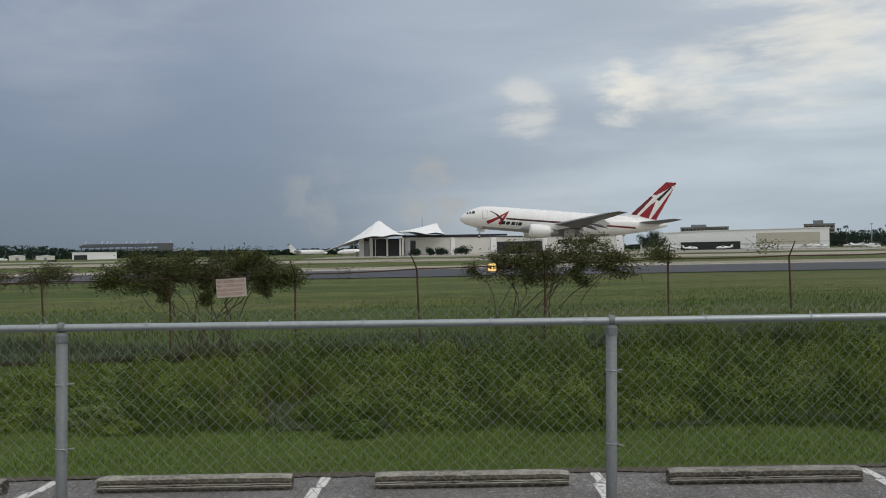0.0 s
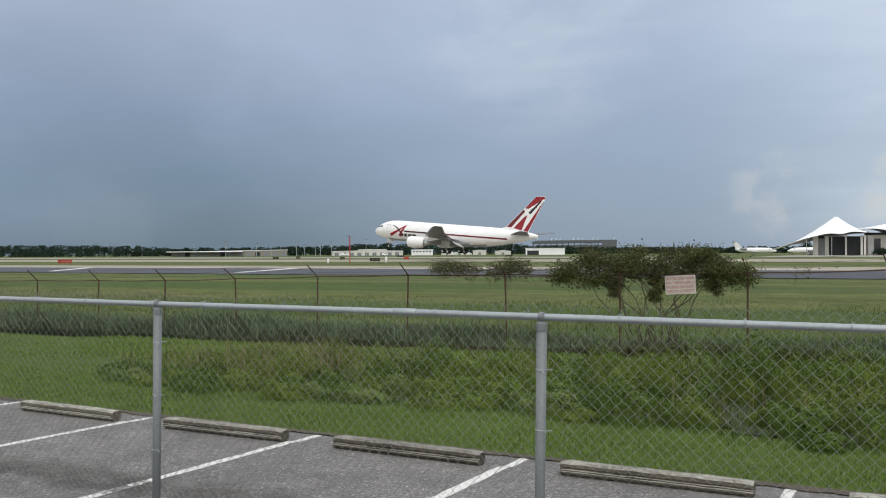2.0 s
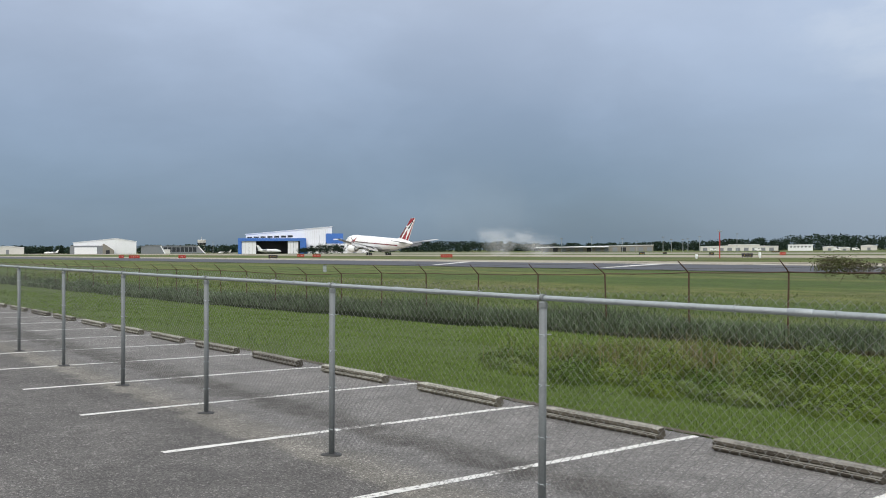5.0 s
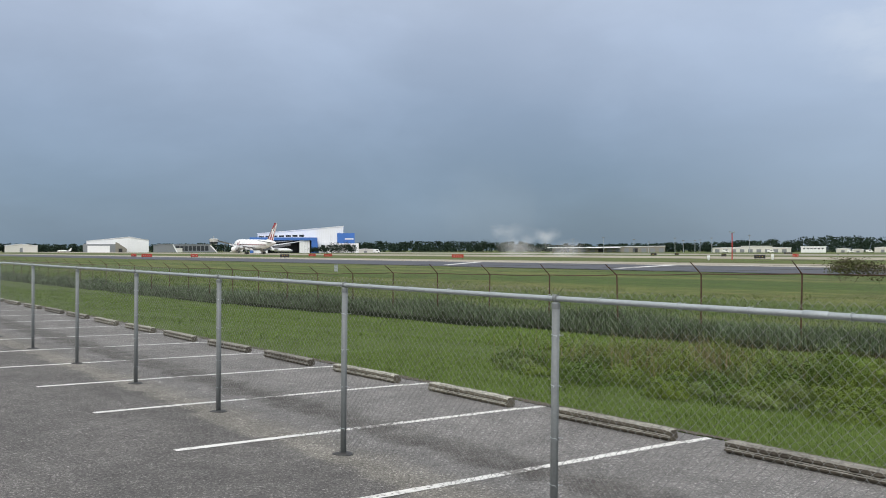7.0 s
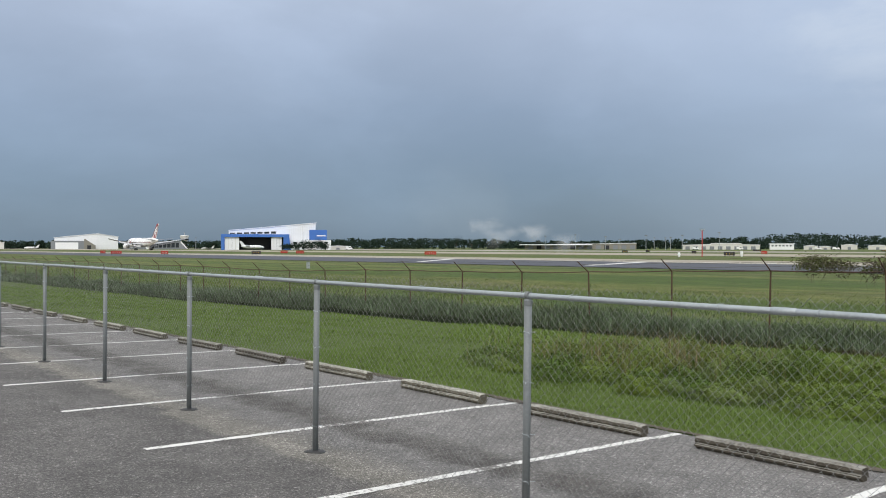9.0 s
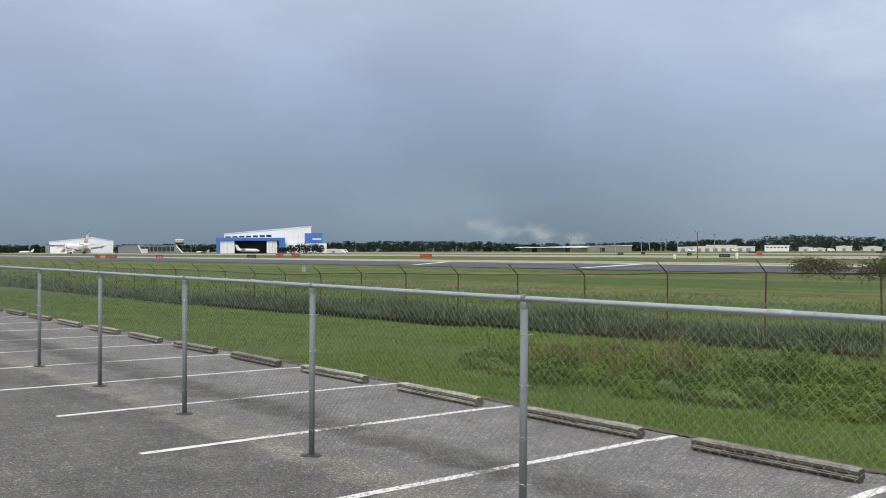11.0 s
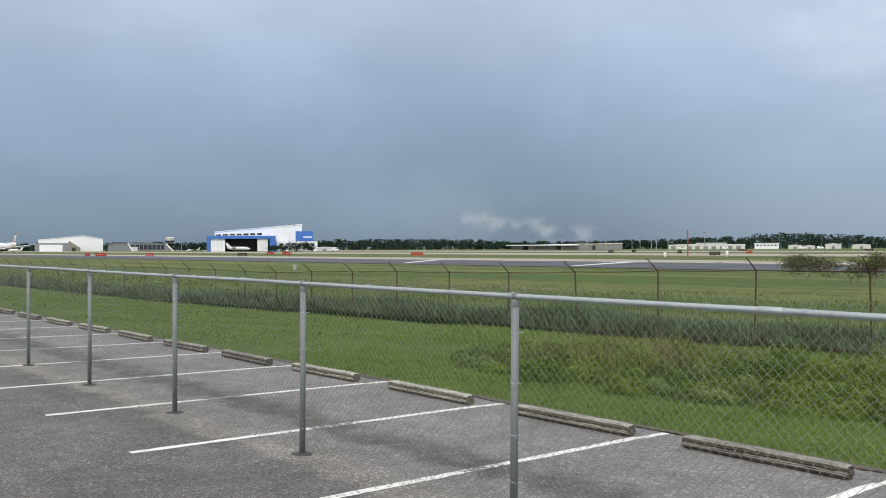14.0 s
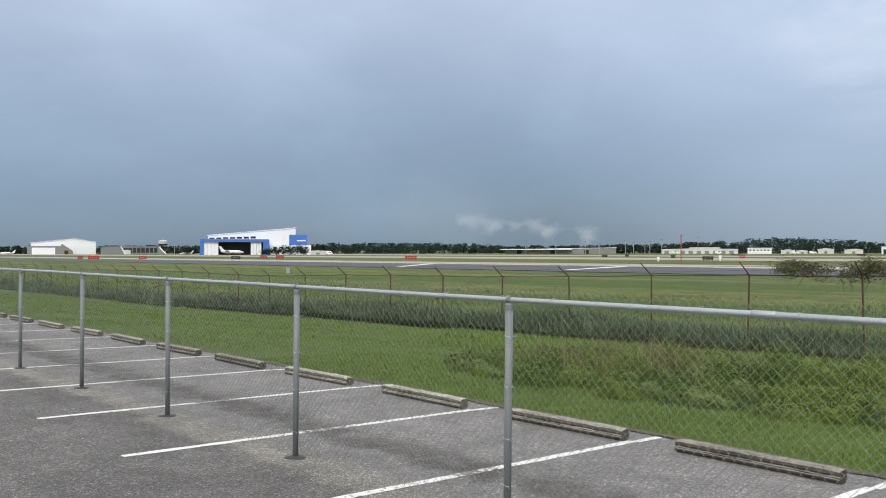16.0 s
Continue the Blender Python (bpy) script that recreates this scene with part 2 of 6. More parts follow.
M_conc = mat("pale_runway_concrete", (0.30, 0.268, 0.205), 0.85, vary=0.25, big=0.04, fine=0.6, bump=0.1)
M_conc2 = mat("apron_concrete", (0.27, 0.25, 0.205), 0.85, vary=0.2, big=0.03, fine=0.5, bump=0.1)
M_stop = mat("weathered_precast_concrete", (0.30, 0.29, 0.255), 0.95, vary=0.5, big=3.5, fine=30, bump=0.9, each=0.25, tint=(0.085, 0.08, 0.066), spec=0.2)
M_stopside = mat("darker_concrete_side", (0.090, 0.080, 0.062), 0.95, vary=0.5, big=4, fine=30, bump=0.9, each=0.25, tint=(0.045, 0.04, 0.032), spec=0.2)
M_galv = mat("galvanised_steel", (0.185, 0.200, 0.206), 0.6, 0.2, vary=0.18, big=6, fine=55, bump=0.08)
M_galv2 = mat("dull_galvanised_rail", (0.36, 0.39, 0.405), 0.45, 0.6, vary=0.15, big=4, fine=40, bump=0.08)
M_wire = mat("galvanised_wire", (0.225, 0.228, 0.22), 0.6, 0.3, vary=0.2, big=3, fine=40, bump=0)
M_rust = mat("rusted_steel", (0.085, 0.046, 0.030), 0.85, 0.1, vary=0.5, big=5, fine=40, bump=0.4)
M_rwire = mat("rusty_wire", (0.09, 0.075, 0.06), 0.8, 0.2, vary=0.4, big=2, fine=30, bump=0)
M_blade = mat("lawn_blade", (0.116, 0.178, 0.033), 0.75, vary=0.25, big=0.4, fine=5, bump=0, island=0.2, spec=0.25)
M_weed = mat("weed_leaf", (0.108, 0.150, 0.027), 0.75, vary=0.3, big=0.8, fine=3.5, bump=0, island=0.2, spec=0.12, tint=(0.070, 0.108, 0.020))
M_broad = mat("broad_weed_leaf", (0.070, 0.114, 0.022), 0.75, vary=0.4, big=0.8, fine=3, bump=0, island=0.2, spec=0.12)
M_reed = mat("ditch_reed", (0.112, 0.150, 0.084), 0.7, vary=0.4, big=0.3, fine=3, bump=0, island=0.45, spec=0.2, tint=(0.065, 0.092, 0.048))
M_dead = mat("dead_reed", (0.055, 0.045, 0.03), 0.85, vary=0.4, big=0.4, fine=3, bump=0, island=0.5, spec=0.15, tint=(0.05, 0.06, 0.028))
# leaf colour darkened to hold the shade at the reeds' foot
M_broad2 = mat("foot_shade_leaf", (0.048, 0.066, 0.036), 0.8, vary=0.4, big=0.5, fine=3, bump=0, island=0.4, spec=0.1, tint=(0.034, 0.042, 0.026))
M_straw = mat("dry_stalk", (0.2, 0.16, 0.08), 0.85, vary=0.4, big=1, fine=6, bump=0, island=0.4)
M_tall = mat("field_blade", (0.12, 0.155, 0.045), 0.8, vary=0.3, big=0.28, fine=2, bump=0, island=0.35, spec=0.2, tint=(0.068, 0.115, 0.032))
M_leaf = mat("vine_leaf", (0.070, 0.090, 0.024), 0.65, vary=0.4, big=1.1, fine=5, bump=0, island=0.4, spec=0.2, tint=(0.052, 0.044, 0.020))
M_bark = mat("vine_stem", (0.09, 0.07, 0.05), 0.9, vary=0.4, big=4, fine=30, bump=0.4)
# bluish crown green has the haze of distance mixed into it
M_wood = mat("hazed_tree_crown", (0.027, 0.044, 0.032), 0.9, vary=0.35, big=0.05, fine=0.5, bump=0, island=0.28, spec=0.05)
M_white = mat("white_cladding", (0.80, 0.81, 0.82), 0.5, vary=0.07, big=0.08, fine=1.2, bump=0.05)
M_offwhite = mat("off_white_stucco", (0.62, 0.61, 0.57), 0.8, vary=0.12, big=0.15, fine=2, bump=0.1)
M_blue = mat("blue_metal_cladding", (0.05, 0.16, 0.50), 0.45, vary=0.12, big=0.1, fine=1.5, bump=0.05)
M_grey = mat("grey_metal_cladding", (0.20, 0.215, 0.23), 0.6, vary=0.15, big=0.1, fine=1.2, bump=0.05)
M_taupe = mat("taupe_cladding", (0.23, 0.215, 0.18), 0.7, vary=0.15, big=0.1, fine=1.2, bump=0.05)
# near-black for dark trim; in bays it paints the shade inside
M_dark = mat("dark_trim_and_bay_shade", (0.018, 0.02, 0.024), 0.7, vary=0.3, big=0.3, fine=3, bump=0)
M_glass = mat("dark_window_glass", (0.02, 0.026, 0.032), 0.08, vary=0.2, big=0.3, fine=2, bump=0)
M_fabric = mat("white_tensile_fabric", (0.82, 0.83, 0.83), 0.6, vary=0.04, big=0.15, fine=2, bump=0.03)
M_paint = mat("white_aircraft_paint", (0.80, 0.80, 0.80), 0.28, vary=0.04, big=0.3, fine=2, bump=0.01)
M_belly = mat("grey_aircraft_paint", (0.30, 0.31, 0.325), 0.35, vary=0.12, big=0.4, fine=3, bump=0.01)
M_wing = mat("grey_wing_skin", (0.17, 0.175, 0.185), 0.4, vary=0.15, big=0.5, fine=4, bump=0.02)
M_wingtop = mat("pale_grey_wing_top", (0.46, 0.47, 0.48), 0.4, vary=0.1, big=0.5, fine=4, bump=0.02)
M_red = mat("dark_red_livery", (0.27, 0.010, 0.022), 0.35, vary=0.12, big=0.5, fine=4, bump=0)
# grey-blue concrete, far haze put into the base colour
M_stad = mat("hazed_stadium_concrete", (0.10, 0.11, 0.12), 0.85, vary=0.2, big=0.02, fine=0.3, bump=0)
M_maroon2 = mat("dark_maroon_livery", (0.15, 0.012, 0.018), 0.35, vary=0.2, big=0.5, fine=4, bump=0)
M_maroon = mat("maroon_black_livery", (0.055, 0.012, 0.016), 0.35, vary=0.2, big=0.5, fine=4, bump=0)
M_black = mat("black_trim", (0.015, 0.015, 0.016), 0.4, vary=0.2, big=1, fine=5, bump=0)
M_metal = mat("bare_metal", (0.5, 0.5, 0.5), 0.35, 0.8, vary=0.15, big=2, fine=9, bump=0.02)
M_tyre = mat("tyre_rubber", (0.018, 0.018, 0.018), 0.85, vary=0.3, big=2, fine=12, bump=0.1)
M_signred = mat("red_sign_face", (0.34, 0.03, 0.016), 0.5, vary=0.1, big=1, fine=5, bump=0)
M_orange = mat("orange_red_paint", (0.40, 0.03, 0.025), 0.5, vary=0.15, big=1, fine=6, bump=0)
M_signw = mat("faded_sign_board", (0.52, 0.47, 0.43), 0.7, vary=0.2, big=4, fine=30, bump=0.1)
M_letter = mat("faded_red_letters", (0.36, 0.12, 0.1), 0.7, vary=0.25, big=8, fine=40, bump=0)
M_beige = mat("beige_painted_wall", (0.50, 0.47, 0.40), 0.8, vary=0.12, big=0.1, fine=1, bump=0.05)
M_yellow = mat("yellow_paint", (0.55, 0.38, 0.03), 0.6, vary=0.15, big=1, fine=5, bump=0)


# ---- mesh tools ----
def mesh_of(bm, name, *mats, smooth=False):
    me = bpy.data.meshes.new(name)
    bm.normal_update()
    bm.to_mesh(me)
    bm.free()
    for m in mats:
        me.materials.append(m)
    if smooth:
        me.polygons.foreach_set("use_smooth", [True] * len(me.polygons))
    return me


def part(name, bm, material, parent, label="", smooth=False, place=None, kind=""):
    mats = material if isinstance(material, (list, tuple)) else (material,)
    me = bm if isinstance(bm, bpy.types.Mesh) else mesh_of(bm, name, *mats, smooth=smooth)
    ob = new(name, me)
    ob.parent = parent
    if place is not None:
        ob.matrix_basis = place
    return tagged(ob, label, kind=kind)


def thing(name, place, label, category, group=""):
    ob = new(name)
    ob.empty_display_size = 0.2
    ob.matrix_basis = place
    return tagged(ob, label, category, group)


def box(bm, x0, x1, y0, y1, z0, z1, mi=0, bevel=0.0):
    vs = [bm.verts.new((x, y, z)) for z in (z0, z1) for x, y in ((x0, y0), (x1, y0), (x1, y1), (x0, y1))]
    fs = [bm.faces.new([vs[i] for i in q]) for q in ((3, 2, 1, 0), (4, 5, 6, 7), (0, 1, 5, 4), (1, 2, 6, 5), (2, 3, 7, 6), (3, 0, 4, 7))]
    for f in fs:
        f.material_index = mi
    if bevel:
        es = {e for f in fs for e in f.edges}
        bmesh.ops.bevel(bm, geom=list(es), offset=bevel, segments=2, affect="EDGES")
    return bm


def boxm(*a, **k):
    return box(bmesh.new(), *a, **k)


def loft(bm, rings, cap=True, closed=True, mi=0):
    rows = [[bm.verts.new(p) for p in r] for r in rings]
    n = len(rows[0])
    for a, b in zip(rows, rows[1:]):
        for i in range(n if closed else n - 1):
            j = (i + 1) % n
            bm.faces.new((a[i], a[j], b[j], b[i])).material_index = mi
    if cap and closed:
        bm.faces.new(rows[0][::-1]).material_index = mi
        bm.faces.new(rows[-1]).material_index = mi
    return bm


def tube(bm, pts, r, n=6, mi=0):
    """A round bar along pts; r: one radius, or one a point."""
    pts = [Vector(p) for p in pts]
    rs = r if isinstance(r, (list, tuple)) else [r] * len(pts)
    rings = []
    for i, p in enumerate(pts):
        d = (pts[min(i + 1, len(pts) - 1)] - pts[max(i - 1, 0)]).normalized()
        u = d.cross(Vector((0, 0, 1)) if abs(d.z) < 0.9 else Vector((1, 0, 0))).normalized()
        v = d.cross(u)
        rings.append([p + rs[i] * (math.cos(a) * u + math.sin(a) * v) for a in (2 * math.pi * k / n for k in range(n))])
    return loft(bm, rings, mi=mi)


def extrude_poly(bm, pts, axis, lo, hi, mi=0):
    """A flat outline of (a, b) pairs pushed along an axis: 'y' gives (a, y, b), 'x' gives (x, a, b), 'z' gives (a, b, z)."""
    f = {"y": lambda a, b, c: (a, c, b), "x": lambda a, b, c: (c, a, b), "z": lambda a, b, c: (a, b, c)}[axis]
    loft(bm, [[f(a, b, lo) for a, b in pts], [f(a, b, hi) for a, b in pts]], mi=mi)
    bmesh.ops.recalc_face_normals(bm, faces=bm.faces)
    return bm


def raw_mesh(name, co, tri, material, loops=3):
    me = bpy.data.meshes.new(name)
    me.vertices.add(len(co))
    me.vertices.foreach_set("co", np.asarray(co, np.float32).ravel())
    nf = len(tri)
    me.loops.add(nf * loops)
    me.loops.foreach_set("vertex_index", np.asarray(tri, np.int32).ravel())
    me.polygons.add(nf)
    me.polygons.foreach_set("loop_start", np.arange(0, nf * loops, loops, dtype=np.int32))
    me.update(calc_edges=True)
    me.materials.append(material)
    return me


RNG = np.random.default_rng(7)


def bearing(az, d, z=0.0):
    a = radians(az)
    return (-math.sin(a) * d, math.cos(a) * d, z)


# ---- the land ----
def lot_z(x, y):
    return -0.0042 * x - 0.019 * y


def verge_z(x):
    return -0.30 + 0.010 * np.clip(x, -45, 25)


def land_z(x, y):
    """Height of the open ground: lot edge, shallow ditch, level airfield."""
    x, y = np.asarray(x, float), np.asarray(y, float)
    a = lot_z(np.clip(x, -70, 70), 9.0)
    z1 = lot_z(np.clip(x, -70, 70), np.clip(y, -40, 9.0))
    k = np.clip((y - 9.0) / 10.0, 0, 1)
    k = k * k * (3 - 2 * k)
    j = np.clip((y - 24) / 42.0, 0, 1)
    j = j * j * (3 - 2 * j)
    low = a * (1 - k) + verge_z(x) * k
    z = np.where(y < 9.0, z1, low * (1 - j) + 0.0 * j)
    z = z - 0.16 * np.exp(-((y - 21.0) / 0.7) ** 2)
    hum = 0.025 * np.sin(x * 0.9 + y * 0.7) * np.sin(y * 1.3 - x * 0.31) * np.clip((y - 9.5) / 2, 0, 1) * np.clip((60 - y) / 30, 0, 1)
    return z + hum


def sheet(name, xs, ys, lift, material, label, kind="structure"):
    X, Y = np.meshgrid(xs, ys)
    Zc = land_z(X, Y) + lift
    co = np.stack([X, Y, Zc], -1).reshape(-1, 3)
    i = np.arange(len(ys) - 1)[:, None] * len(xs) + np.arange(len(xs) - 1)
    q = np.stack([i, i + 1, i + 1 + len(xs), i + len(xs)], -1).reshape(-1, 4)
    me = raw_mesh(name, co, q, material, 4)
    me.polygons.foreach_set("use_smooth", [True] * len(me.polygons))
    return tagged(new(name, me), label, kind=kind)


def spread(lo, hi, near, step, grow=1.18):
    out, v, s = [near], near, step
    while v < hi:
        v += s
        s *= grow
        out.append(min(v, hi))
    v, s = near, step
    while v > lo:
        v -= s
        s *= grow
        out.insert(0, max(v, lo))
    return np.array(out)


gx = np.concatenate([spread(-4500, -60, -60, 4, 1.3), np.arange(-59, 20, 0.75), spread(20, 4500, 20, 2, 1.3)])
gy = np.concatenate([spread(-600, -12, -12, 4, 1.4)[:-1], np.arange(-12, 8.6, 2.0), np.arange(8.8, 32, 0.6), spread(32, 4500, 32, 1.2, 1.22)])
gx, gy = np.unique(gx), np.unique(gy)
ground = sheet("ground", gx, gy, -0.03, M_ground, "open grass airfield with mown and rough patches")
lawn = sheet("lawn", np.arange(-100, 16, 1.0), np.arange(9.05, 20.8, 0.5), 0.0, M_lawn, "mown green lawn strip beside the car park")
# the ditch bed's dark strip paints the shadow of the bank
ditch = sheet("ditch_bed", np.arange(-140, 20, 1.0), np.arange(20.5, 22.4, 0.3), 0.012, M_shadesoil, "ditch bed under reeds, bank shadow in its dark colour")
lot = sheet("parking_lot", np.arange(-90, 31, 2.0), np.append(np.arange(-14, 8.5, 1.5), 9.0), 0.0, M_asphalt, "worn grey asphalt car park surface")


def strip(name, pts, z, material, label, kind="structure", thick=0.02):
    bm = bmesh.new()
    extrude_poly(bm, pts, "z", z - thick, z)
    return tagged(new(name, mesh_of(bm, name, material)), label, kind=kind)


taxiway = strip("taxiway", [(-1500, 73), (900, 70), (900, 98), (-1500, 101)], 0.03, M_taxi, "dark asphalt taxiway with white markings")
taxi_edge = strip("taxiway_shoulder", [(-1500, 101.2), (900, 98.2), (900, 126), (-1500, 112)], 0.03, M_conc, "pale concrete shoulder strip")
runway = strip("runway", [(-2500, 230), (1200, 153), (1200, 213), (-2500, 290)], 0.03, M_conc, "long pale concrete runway")
apron = strip("apron", [(-900, 330), (-60, 300), (-60, 372), (-900, 470)], 0.03, M_conc2, "pale concrete taxi apron across the airfield")
apron2 = strip("hangar_apron", [(-45, 305), (420, 270), (420, 520), (-45, 470)], 0.03, M_conc2, "grey concrete apron before low hangars")


# ---- car park: lines, seam, wheel stops ----
def worn_stripe(x0, y0, x1, y1, w):
    """A painted line with ragged edges."""
    bm = bmesh.new()
    d = Vector((x1 - x0, y1 - y0)).normalized()
    nx, ny = -d.y, d.x
    L = math.hypot(x1 - x0, y1 - y0)
    n = max(4, int(L / 0.12))
    row = []
    for i in range(n + 1):
        s = L * i / n
        row.append([(x0 + d.x * s + nx * k, y0 + d.y * s + ny * k) for k in
                    (w / 2 + random.uniform(-0.009, 0.006), -w / 2 + random.uniform(-0.006, 0.009))])
    for a, b in zip(row, row[1:]):
        vs = [bm.verts.new((x, y, lot_z(x, y) + 0.005)) for x, y in (a[0], a[1], b[1], b[0])]
        bm.faces.new(vs)
    bmesh.ops.remove_doubles(bm, verts=bm.verts, dist=0.0005)
    bmesh.ops.recalc_face_normals(bm, faces=bm.faces)
    return bm


for i in range(-4, 26):
    xa = -9.05 - 2.69 * (i - 3)
    for ya, yb, dx, w in ((3.62, 8.52, 0.0, 0.115), (8.535, 8.98, 0.035, 0.10)):
        tagged(new("parking_line", mesh_of(worn_stripe(xa + dx + 0.02 * (ya - 5), ya, xa + dx + 0.02 * (yb - 5), yb, w), "parking_line", M_line)),
               "worn white painted parking bay line on asphalt", kind="structure")

bm = bmesh.new()
xs = np.arange(-70, 12, 0.18)
yd = [8.97 + 0.03 * math.sin(x * 1.7) + random.uniform(-0.04, 0.04) for x in xs]
for i in range(len(xs) - 1):
    vs = [bm.verts.new((x, y, float(land_z(x, y)) + 0.012)) for x, y in ((xs[i], yd[i]), (xs[i + 1], yd[i + 1]), (xs[i + 1], 9.12), (xs[i], 9.12))]
    bm.faces.new(vs)
bmesh.ops.remove_doubles(bm, verts=bm.verts, dist=0.0005)
tagged(new("dirt_edge", mesh_of(bm, "dirt_edge", M_dirt)), "bare brown dirt along the asphalt edge", kind="structure")


def wheel_stop_mesh(seed):
    rnd = random.Random(seed)
    bm = bmesh.new()
    prof = [(-0.05, 0.0), (-0.05, 0.022), (-0.085, 0.026), (-0.085, 0.04), (-0.074, 0.048), (-0.082, 0.056), (-0.066, 0.062), (-0.066, 0.072), (-0.079, 0.078), (-0.07, 0.105), (-0.05, 0.122), (0.05, 0.122), (0.066, 0.105), (0.085, 0.05), (0.085, 0.026), (0.05, 0.022), (0.05, 0.0)]
    n = 22
    rings = []
    for i in range(n + 1):
        x = -0.915 + 1.83 * i / n
        e = 0.93 if i in (0, n) else 1.0
        rings.append([(x, y * e + rnd.uniform(-0.003, 0.003), z * e * 1.16 + 0.002 + (rnd.uniform(-0.005, 0.003) if z > 0.04 else 0)) for y, z in prof])
    loft(bm, rings)
    bmesh.ops.recalc_face_normals(bm, faces=bm.faces)
    # faces that do not point up take the darker concrete
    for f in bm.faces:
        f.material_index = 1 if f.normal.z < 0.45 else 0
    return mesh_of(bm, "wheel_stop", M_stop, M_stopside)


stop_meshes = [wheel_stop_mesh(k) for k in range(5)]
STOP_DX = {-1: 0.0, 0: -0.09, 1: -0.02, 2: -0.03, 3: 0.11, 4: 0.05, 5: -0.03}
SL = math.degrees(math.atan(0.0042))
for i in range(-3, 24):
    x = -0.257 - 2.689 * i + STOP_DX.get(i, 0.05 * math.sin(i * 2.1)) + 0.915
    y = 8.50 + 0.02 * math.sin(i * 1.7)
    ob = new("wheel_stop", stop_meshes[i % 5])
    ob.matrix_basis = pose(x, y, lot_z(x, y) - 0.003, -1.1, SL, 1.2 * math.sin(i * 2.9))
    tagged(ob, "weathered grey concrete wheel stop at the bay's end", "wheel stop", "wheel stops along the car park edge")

# ---- galvanised chain-link fence across the car park ----
FY, FH = 4.986, 1.777
fence = thing("chain_link_fence", pose(0, 0, 0), "galvanised steel chain-link fence standing in a car park", "fence")


def rail_z(x):
    return -0.0042 * x - 0.019 * FY + FH


def post_mesh():
    bm = bmesh.new()
    tube(bm, [(0, 0, -0.02), (0, 0, 1.735)], 0.0305, 14)
    return mesh_of(bm, "post", M_galv, smooth=True)


def cap_mesh():
    bm = bmesh.new()
    tube(bm, [(0, 0, 1.715), (0, 0, 1.755), (0, 0, 1.768)], [0.0345, 0.0345, 0.02], 14)
    tube(bm, [(-0.016, 0, 1.795), (0.016, 0, 1.795)], 0.0295, 14)
    box(bm, -0.014, 0.014, -0.012, 0.012, 1.76, 1.79)
    return mesh_of(bm, "loop_cap", M_galv, smooth=False)


def tie_mesh():
    bm = bmesh.new()
    pts = [(0.034 * math.cos(a), 0.034 * math.sin(a), 0) for a in np.linspace(0.2, 5.6, 9)]
    pts = [(0.062, 0.03, 0.004)] + pts + [(0.055, -0.045, -0.006)]
    tube(bm, pts, 0.0028, 4)
    return mesh_of(bm, "tie_wire", M_galv2)


def rail_tie_mesh():
    bm = bmesh.new()
    pts = [(0, 0.027 * math.cos(a), 0.027 * math.sin(a)) for a in np.linspace(0.3, 5.4, 8)]
    tube(bm, [(0.012, 0.04, 0.03)] + pts + [(-0.01, 0.03, -0.04)], 0.0026, 4)
    return mesh_of(bm, "tie_wire", M_galv2)


def sleeve_mesh():
    bm = bmesh.new()
    tube(bm, [(-0.08, 0, 0), (-0.076, 0, 0), (0.076, 0, 0), (0.08, 0, 0)], [0.021, 0.0245, 0.0245, 0.021], 12)
    return mesh_of(bm, "rail_sleeve", M_galv2, smooth=True)


bm = bmesh.new()
loft(bm, [[(r * (1 + 0.18 * math.sin(3 * a + 1)) * math.cos(a), r * (1 + 0.15 * math.sin(2 * a)) * math.sin(a), z) for a in (2 * math.pi * k / 14 for k in range(14))] for z, r in ((0.002, 0.105), (0.012, 0.095), (0.02, 0.05))])
bmesh.ops.recalc_face_normals(bm, faces=bm.faces)
me_foot = mesh_of(bm, "footing", M_crack)
me_post, me_cap, me_tie, me_rtie, me_sleeve = post_mesh(), cap_mesh(), tie_mesh(), rail_tie_mesh(), sleeve_mesh()
PX = [-1.826 - 3.048 * i for i in range(-3, 29)]
for i, x in enumerate(PX):
    z = rail_z(x) - 1.795
    po = part("post", me_post, None, fence, place=pose(x - 0.030, FY, z, 0.15 * math.sin(i * 2.3), 0.95 + 0.12 * math.sin(i * 1.9 + 2)))
    part("loop_cap", me_cap, None, po)
    part("footing", me_foot, None, po, "dark stained footing", place=pose(0, 0, 0.018))
    for h in (0.32, 0.72, 1.12, 1.5):
        part("tie_wire", me_tie, None, po, place=pose(0, 0, h + 0.03 * math.sin(i * 3 + h * 9), 4 * math.sin(i + h * 7), 5, 20 * math.sin(i * 1.3 + h * 5)))
# top rail in 6.4 m lengths with sleeves
x = PX[0]
k = 0
while x > PX[-1]:
    x2 = max(x - (6.4 if k else 3.67), PX[-1])
    bm = bmesh.new()
    xr = [x, x - 0.004] + [x + (x2 - x) * q / 8 for q in range(1, 8)] + [x2 + 0.004, x2]
    tube(bm, [(q, FY, rail_z(q) - 0.004 * math.sin(math.pi * (x - q) / (x - x2))) for q in xr], [0.019] + [0.0211] * (len(xr) - 2) + [0.019], 14)
    part("top_rail", bm, M_galv2, fence, smooth=True)
    if x2 > PX[-1]:
        part("rail_sleeve", me_sleeve, None, fence, place=pose(x2, FY, rail_z(x2), 0, 0.24, 0))
    x = x2
    k += 1
for i in range(0, 80):
    xr = 6.6 - i * 0.61 + 0.05 * math.sin(i * 2.7)
    part("tie_wire", me_rtie, None, fence, place=pose(xr, FY, rail_z(xr), 8 * math.sin(i), 0, 12 * math.sin(i * 1.7)))


